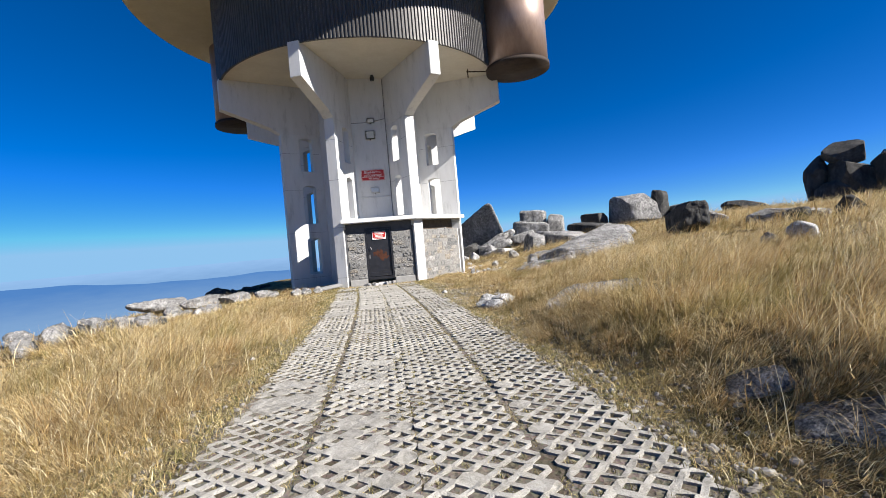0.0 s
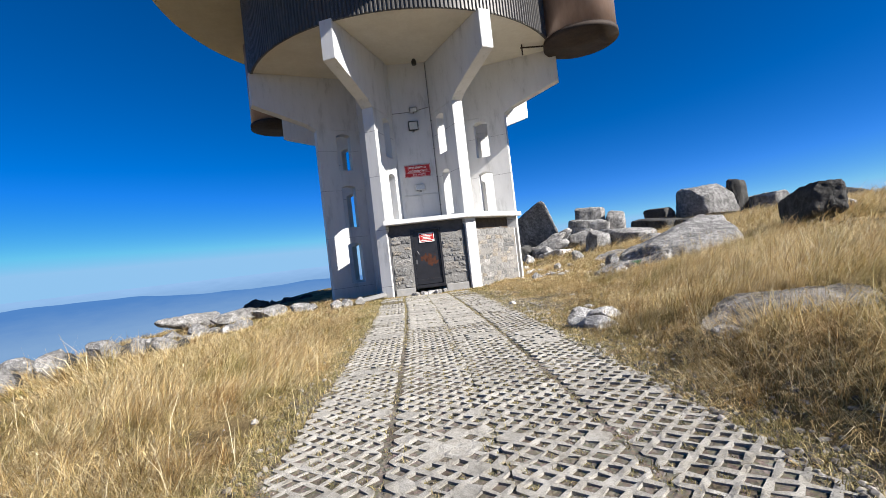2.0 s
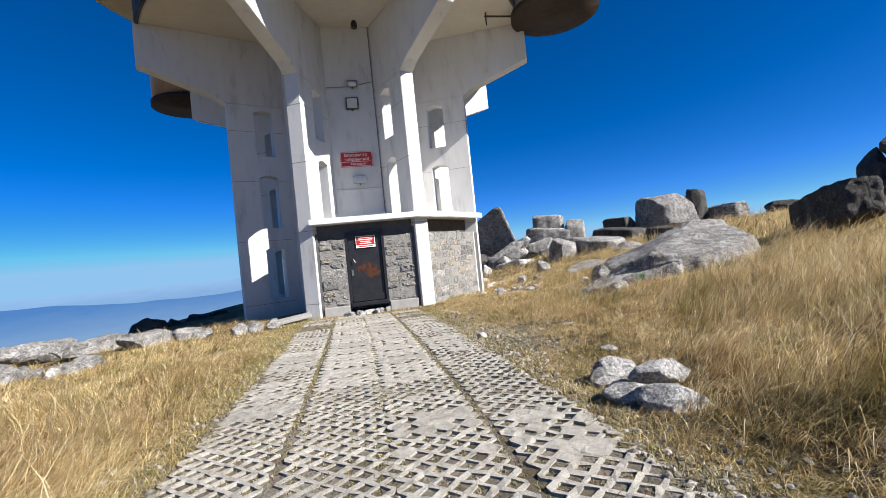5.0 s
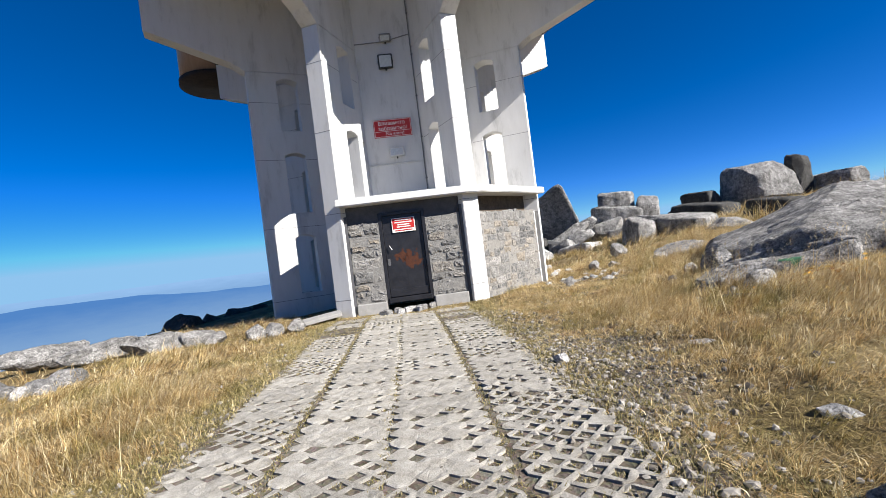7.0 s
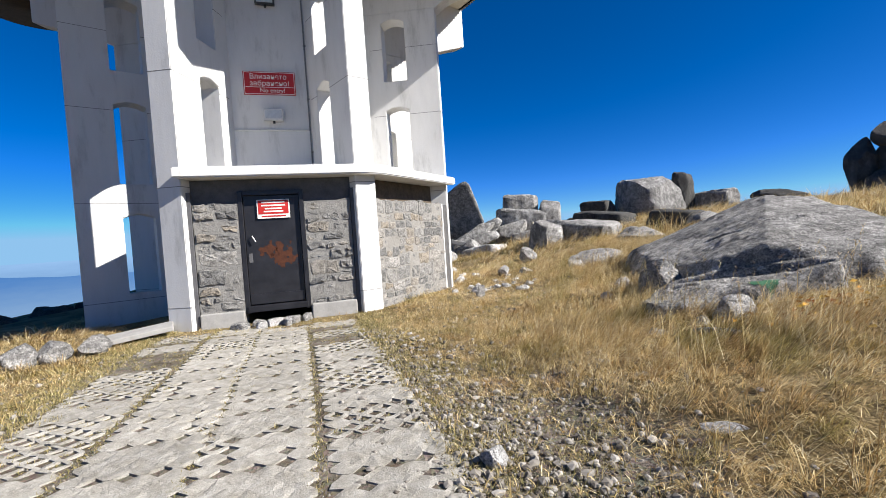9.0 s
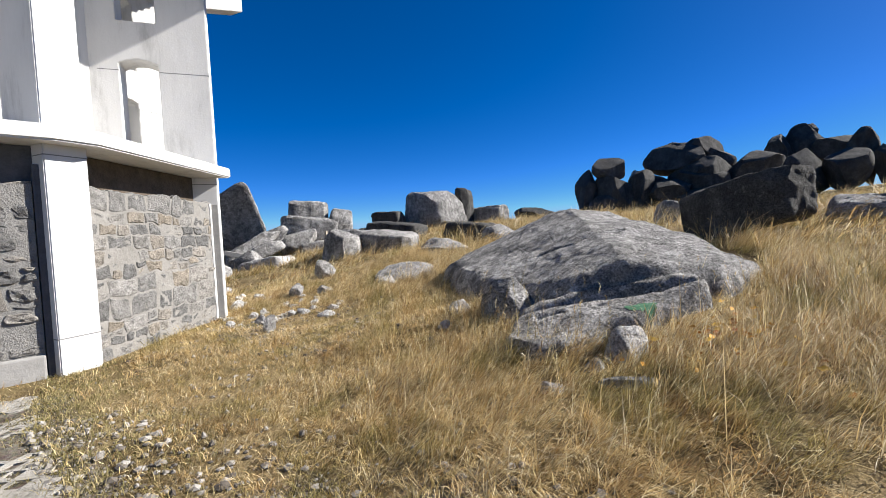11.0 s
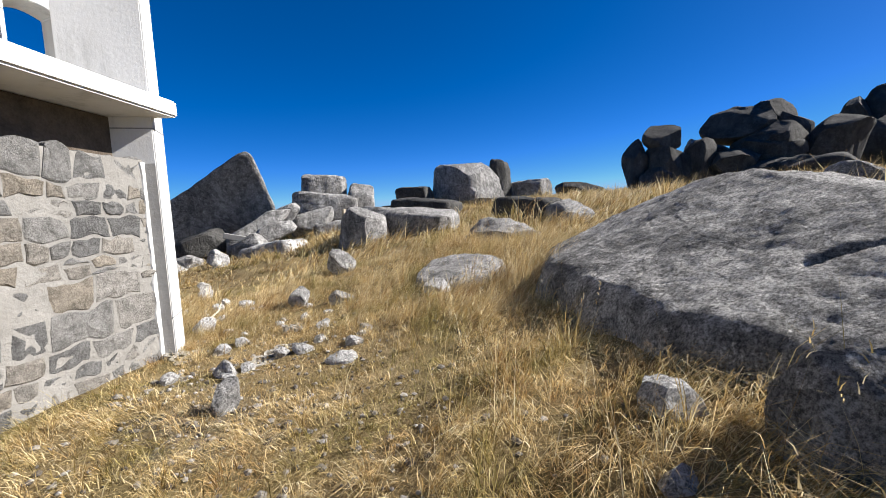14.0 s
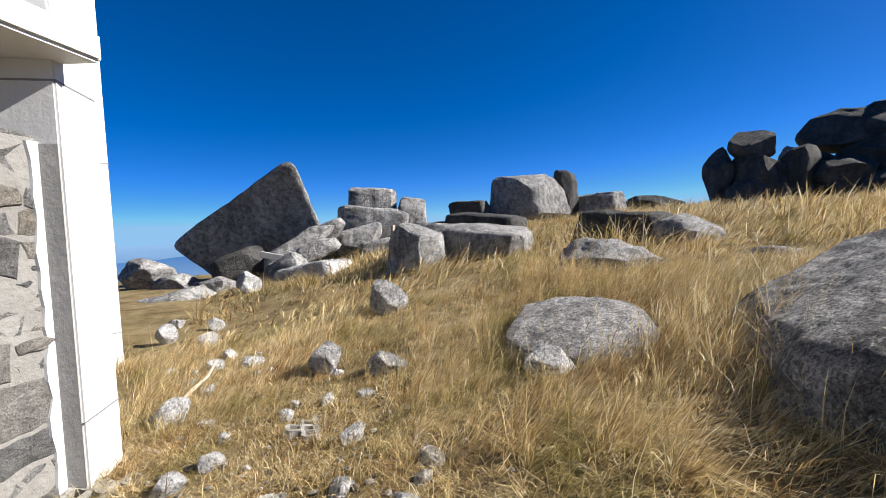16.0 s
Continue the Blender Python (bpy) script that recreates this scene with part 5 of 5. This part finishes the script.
KINDS = [paver_mesh(k, f) for k, f in enumerate((0.0, 0.05, 0.12, 0.3, 0.55, 0.85, 1.0, 0.93))]
track = thing("pavement", pose(0, 0, 0), "track of weathered lattice concrete pavers with weeds in the holes", "pavement", kind="structure")
prng = random.Random(11)
tufts = []
row, y = 0, -2.6
while y < 17.2:
    dy = 0.48
    slope = float(path_x(y + 0.1) - path_x(y - 0.1)) / 0.2
    ang = math.degrees(math.atan(-slope))
    for col in range(4):
        if y > 15.2 and col in (0, 3) and prng.random() < 0.5:
            continue
        side = (col - 1.5) * 0.735
        x = float(path_x(y)) + side * math.cos(radians(ang))
        yy = y + side * math.sin(radians(ang)) + (0.2 if col % 2 else 0.0)
        worn = 0.03 + 0.62 * max(0, min(1, (yy - 8.5) / 3)) * (1.3 if col in (1, 2) else 0.45)
        if prng.random() < worn:
            k = prng.choice((5, 6, 7))
        else:
            k = prng.choice((0, 0, 1, 1, 2, 2, 3, 4) if yy < 10 else (1, 2, 3, 3, 4, 4, 5))
        me, holes = KINDS[k]
        ob = link("paver", me, None, track)
        z = float(land(x, yy)) + 0.014 + prng.uniform(-0.003, 0.006)
        ob.matrix_world = pose(x, yy, z, prng.uniform(-0.9, 0.9), prng.uniform(-0.9, 0.9), ang + prng.uniform(-1.2, 1.2) + (180 if prng.random() < 0.5 else 0))
        if yy > 0.2:
            for hx, hy in holes:
                if prng.random() < (0.97 if yy > 5 else 0.75):
                    w = ob.matrix_world @ Vector((hx, hy, 0))
                    tufts.append((w.x, w.y))
    y += dy
    row += 1
# weeds along the joints
yj = 0.5
while yj < 17.5:
    for col in (-1, 0, 1):
        if prng.random() < 0.45 + 0.5 * (yj > 9):
            tufts.append((float(path_x(yj)) + col * 0.735 + prng.uniform(-0.03, 0.03), yj))
    yj += 0.06

# weeds overgrow the last rows before the door
for _ in range(900):
    yw = prng.uniform(13.5, 17.8)
    if prng.random() < (yw - 12.5) / 5:
        tufts.append((float(path_x(yw)) + prng.uniform(-1.7, 1.7), yw))

# broken pavers thrown down beside the tower
for x, y2, a, b, c, k in ((1.7, 19.66, 6, -5, 35, 2), (0.86, 20.05, -4, 6, 65, 1), (2.3, 20.78, 5, 8, 40, 0), (1.02, 20.55, 8, -9, 110, 3)):
    ob = tagged(link("broken_paver", KINDS[k][0], None), "broken lattice concrete paver lying in dry grass", "paver", "broken pavers by the tower")
    ob.matrix_world = pose(x, y2, float(land(x, y2)) + 0.0, a, b, c) @ Matrix.Diagonal((0.8, 0.9, 1, 1))

# ---- dry grass ----
grng = np.random.default_rng(5)


def blades(px, py, height, width, lean_x, lean_y):
    """Vertices of blades rooted on the ground that bow over as they lean."""
    n = len(px)
    pz = land(px, py) - 0.01
    a = grng.uniform(0, math.tau, n)
    wx, wy = np.cos(a) * width, np.sin(a) * width
    v = np.empty((n, 5, 3))
    lean = np.sqrt(lean_x ** 2 + lean_y ** 2)
    for i, (k, s) in enumerate(((0.0, 1.0), (0.0, -1.0), (0.5, -0.85), (0.5, 0.85), (1.0, 0.0))):
        out = k ** 1.7 * height / np.sqrt(1 + 0.4 * lean ** 2)
        v[:, i, 0] = px + wx * s + lean_x * out
        v[:, i, 1] = py + wy * s + lean_y * out
        v[:, i, 2] = pz + height * k * np.clip(1.0 - 0.42 * lean * k, 0.12, 1)
    return v.reshape(-1, 3)


def blade_object(name, vs, material, label, category):
    n = len(vs) // 5
    me = bpy.data.meshes.new(name)
    base = np.arange(n) * 5
    loops = np.stack([base, base + 1, base + 2, base + 3, base + 3, base + 2, base + 4], 1).ravel()
    starts = np.stack([np.arange(n) * 7, np.arange(n) * 7 + 4], 1).ravel()
    me.vertices.add(len(vs))
    me.vertices.foreach_set("co", vs.ravel())
    me.loops.add(len(loops))
    me.loops.foreach_set("vertex_index", loops.astype(np.int32))
    me.polygons.add(len(starts))
    me.polygons.foreach_set("loop_start", starts.astype(np.int32))
    me.update(calc_edges=True)
    me.validate()
    return tagged(link(name, me, material), label, category, kind="stuff")


def free_ground(x, y):
    """True where grass may root: off the track, the tower and the rocks."""
    ok = (np.hypot(x - TC[0], y - TC[1]) > 4.0) & (np.abs(x - path_x(y)) > np.where(y < 17, 1.46, 0.0))
    for sx, sy, a, rx, ry in SPOTS:
        u = (x - sx) * math.cos(a) + (y - sy) * math.sin(a)
        w = -(x - sx) * math.sin(a) + (y - sy) * math.cos(a)
        ok &= (u / rx) ** 2 + (w / ry) ** 2 > 0.92
    return ok


def sward(x0, x1, y0, y1, clumps, per, tall, width, spread):
    """Tussocks: each a sheaf of blades thrown outward and over by the wind."""
    cx, cy = grng.uniform(x0, x1, clumps), grng.uniform(y0, y1, clumps)
    patch = ripple(cx, cy, 0.9) + 0.6 * ripple(cx + 5, cy, 2.3)
    d = np.abs(cx - path_x(cy))
    yard = np.exp(-((cx - 1.2) ** 2 / 3.0 + (cy - 18.8) ** 2 / 6.0)) + 0.9 * np.exp(-((cx - 0.1) ** 2 / 0.9 + (cy - 12.6) ** 2 / 4.0))
    keep = free_ground(cx, cy) & (grng.uniform(0, 1, clumps) > yard * 0.4) & (grng.uniform(-1.7, 1.2, clumps) < patch + 0.7)
    cx, cy, d, patch, yard = cx[keep], cy[keep], d[keep], patch[keep], yard[keep]
    size = np.clip((d - 1.35) / 1.3, 0.15, 1.0) * (1 - 0.4 * np.clip(yard, 0, 1)) * np.minimum(grng.gamma(6.0, 1 / 6.5, len(cx)), 1.45) * (1 + 0.45 * patch)
    size = size * np.where(cy > 11, 0.55 + 0.45 * np.clip((cx - 2.1) / 1.3, 0, 1), 1.0)
    n = len(cx) * per
    i = np.repeat(np.arange(len(cx)), per)
    r = np.abs(grng.normal(0, spread, n))
    a = grng.uniform(0, math.tau, n)
    px, py = cx[i] + r * np.cos(a), cy[i] + r * np.sin(a)
    h = tall * size[i] * grng.uniform(0.45, 1.3, n)
    wind = (-0.9 + 1.5 * ripple(cx, cy, 0.55) + grng.normal(0, 0.5, len(cx)))[i]
    push = np.abs(grng.normal(1.2, 0.5, len(cx)))[i]
    lx = np.cos(a) * r / spread * 0.45 + push * np.cos(wind) + grng.normal(0, 0.45, n)
    ly = np.sin(a) * r / spread * 0.45 + push * np.sin(wind) + grng.normal(0, 0.45, n)
    return blades(px, py, h, width * grng.uniform(0.6, 1.5, n), lx, ly)


near = [
    sward(-6.5, -1.0, 0.3, 13.5, 13500, 20, 0.4, 0.0016, 0.05),
    sward(0.0, 6.0, 0.3, 13.5, 14500, 20, 0.38, 0.0016, 0.05),
    sward(-0.5, 7.5, 13.0, 24.0, 19500, 20, 0.34, 0.0017, 0.045),
    sward(2.7, 3.55, 17.3, 19.8, 300, 26, 0.6, 0.0019, 0.04),
    sward(-9.5, -4.0, 8.0, 19.0, 3500, 15, 0.3, 0.0035, 0.09),
]
blade_object("dry_grass", np.concatenate(near), GRASS, "tall straw-coloured dry grass bent by the wind", "grass")
far = [
    sward(-16, -6.5, -3, 20, 3000, 10, 0.4, 0.006, 0.12),
    sward(6, 16, -3, 16, 5000, 11, 0.4, 0.005, 0.1),
    sward(7.5, 24, 16, 24, 4500, 11, 0.42, 0.006, 0.12),
    sward(1, 24, 24, 40, 8000, 11, 0.42, 0.007, 0.12),
    sward(12, 45, 10, 45, 9000, 10, 0.45, 0.012, 0.16),
]
blade_object("dry_grass", np.concatenate(far), GRASS, "tall straw-coloured dry grass on the far slope", "grass")
n = grng.uniform
cx, cy = n(-8, 8, 42000), n(0.2, 24, 42000)
ok = free_ground(cx, cy)
cx, cy = cx[ok], cy[ok]
i = np.repeat(np.arange(len(cx)), 5)
turf = blades(cx[i] + grng.normal(0, 0.04, len(i)), cy[i] + grng.normal(0, 0.04, len(i)), n(0.03, 0.12, len(i)), n(0.0015, 0.0035, len(i)), grng.normal(0, 0.9, len(i)), grng.normal(0, 0.9, len(i)))
blade_object("turf", turf, GRASS, "short matted dry turf", "grass")


def m_weed():
    w = Nodes("weed_blades")
    return w.done(w.ramp(w.island(), [(0, (0.1066, 0.1, 0.03)), (0.5, (0.2398, 0.1998, 0.0799)), (1, (0.3863, 0.3131, 0.1598))]), 0.7, 0, 0.2)


WEED = m_weed()
yv = n(0.3, 18.5, 12000)
xv = path_x(yv) + grng.choice((-1, 1), 12000) * (1.45 + np.abs(grng.normal(0, 0.4, 12000)))
good = free_ground(xv, yv)
i = np.repeat(np.nonzero(good)[0], 6)
green = blades(xv[i] + grng.normal(0, 0.035, len(i)), yv[i] + grng.normal(0, 0.035, len(i)), n(0.03, 0.1, len(i)), n(0.0015, 0.003, len(i)), grng.normal(0, 0.8, len(i)), grng.normal(0, 0.8, len(i)))
blade_object("green_turf", green, WEED, "short green and brown turf beside the track", "grass")


def stalks():
    """Tall dry stalks with feathery heads round the great slab and in the fields."""
    spots = []
    for _ in range(260):
        a = grng.uniform(0, math.tau)
        spots.append((4.4 + 2.25 * math.cos(a) + grng.normal(0, 0.12), 16.1 + 3.3 * math.sin(a) + grng.normal(0, 0.12)))
    for _ in range(500):
        spots.append((grng.uniform(-6, -1.9), grng.uniform(0.8, 12)))
        spots.append((grng.uniform(1.2, 7), grng.uniform(0.8, 24)))
    p = np.array(spots)
    p = p[free_ground(p[:, 0], p[:, 1])]
    px, py = p[:, 0], p[:, 1]
    h, lx, ly = grng.uniform(0.4, 0.7, len(px)), grng.normal(0.2, 0.25, len(px)), grng.normal(0, 0.25, len(px))
    out = [blades(px, py, h, np.full(len(px), 0.0022), lx, ly)]
    for k in range(5):
        f = 0.78 + 0.045 * k
        out.append(blades(px + lx * h * f ** 1.25, py + ly * h * f ** 1.25, np.full(len(px), 0.05), np.full(len(px), 0.0025), grng.normal(0, 0.7, len(px)), grng.normal(0, 0.7, len(px))))
        out[-1][:, 2] += np.repeat(h * f * np.clip(1 - 0.33 * (lx ** 2 + ly ** 2) * f, 0.25, 1), 5)
    return np.concatenate(out)


blade_object("dry_stalks", stalks(), GRASS, "tall dry grass stalks with feathery seed heads", "grass")
t = np.array(tufts)
i = np.repeat(np.arange(len(t)), 24)
weeds = blades(t[i, 0] + grng.normal(0, 0.026, len(i)), t[i, 1] + grng.normal(0, 0.026, len(i)), n(0.02, 0.06, len(i)), n(0.0016, 0.003, len(i)), grng.normal(0, 0.8, len(i)), grng.normal(0, 0.8, len(i)))
blade_object("weeds", weeds, WEED, "small weeds and moss in the paver holes", "weeds")


def pebbles():
    """Loose gravel along the track's shoulder and in the yard."""
    count = 11000
    ang = grng.uniform(0, 1, count)
    y = np.where(ang < 0.8, grng.uniform(0.3, 16.5, count), grng.normal(18.8, 1.5, count))
    side = np.where(grng.uniform(0, 1, count) < 0.75, 1, -1)
    x = np.where(ang < 0.8, path_x(y) + side * (1.42 + np.abs(grng.normal(0, 0.42, count))), grng.normal(1.2, 0.9, count))
    extra = grng.uniform(0, 1, count) < 0.25
    x = np.where(extra, grng.normal(0.2, 0.55, count), x)
    y = np.where(extra, grng.normal(12.6, 1.3, count), y)
    good = np.hypot(x - TC[0], y - TC[1]) > 4.3
    x, y = x[good], y[good]
    spots = np.repeat(np.array(tufts), 2, 0) + grng.normal(0, 0.022, (2 * len(tufts), 2))
    s = np.concatenate([np.clip(grng.gamma(2.2, 0.0058, len(x)), 0.005, 0.034), grng.uniform(0.004, 0.011, len(spots))])
    x, y = np.concatenate([x, spots[:, 0]]), np.concatenate([y, spots[:, 1]])
    z = land(x, y)
    p = (1 + 5 ** 0.5) / 2
    ball = np.array([(-1, p, 0), (1, p, 0), (-1, -p, 0), (1, -p, 0), (0, -1, p), (0, 1, p), (0, -1, -p), (0, 1, -p), (p, 0, -1), (p, 0, 1), (-p, 0, -1), (-p, 0, 1)]) / math.hypot(1, p)
    sides = np.array([(0, 11, 5), (0, 5, 1), (0, 1, 7), (0, 7, 10), (0, 10, 11), (1, 5, 9), (5, 11, 4), (11, 10, 2), (10, 7, 6), (7, 1, 8), (3, 9, 4), (3, 4, 2), (3, 2, 6), (3, 6, 8), (3, 8, 9), (4, 9, 5), (2, 4, 11), (6, 2, 10), (8, 6, 7), (9, 8, 1)])
    m = len(x)
    shape = ball[None] * grng.uniform(0.75, 1.2, (m, 12, 1)) * grng.uniform(0.65, 1.3, (m, 1, 3)) * np.array((1, 1, 0.7)) * s[:, None, None]
    verts = (shape + np.stack([x, y, z + 0.3 * s], 1)[:, None]).reshape(-1, 3).tolist()
    faces = (sides[None] + 12 * np.arange(m)[:, None, None]).reshape(-1, 3).tolist()
    g = Nodes("gravel_stone")
    m = g.done(g.ramp(g.island(), [(0, (0.085, 0.0723, 0.0595)), (0.6, (0.2125, 0.1955, 0.17)), (1, (0.34, 0.323, 0.2975))]), 0.9, 0, 0.2)
    return tagged(raw("gravel", verts, faces, m), "loose grey gravel along the track", "gravel", kind="stuff")


pebbles()
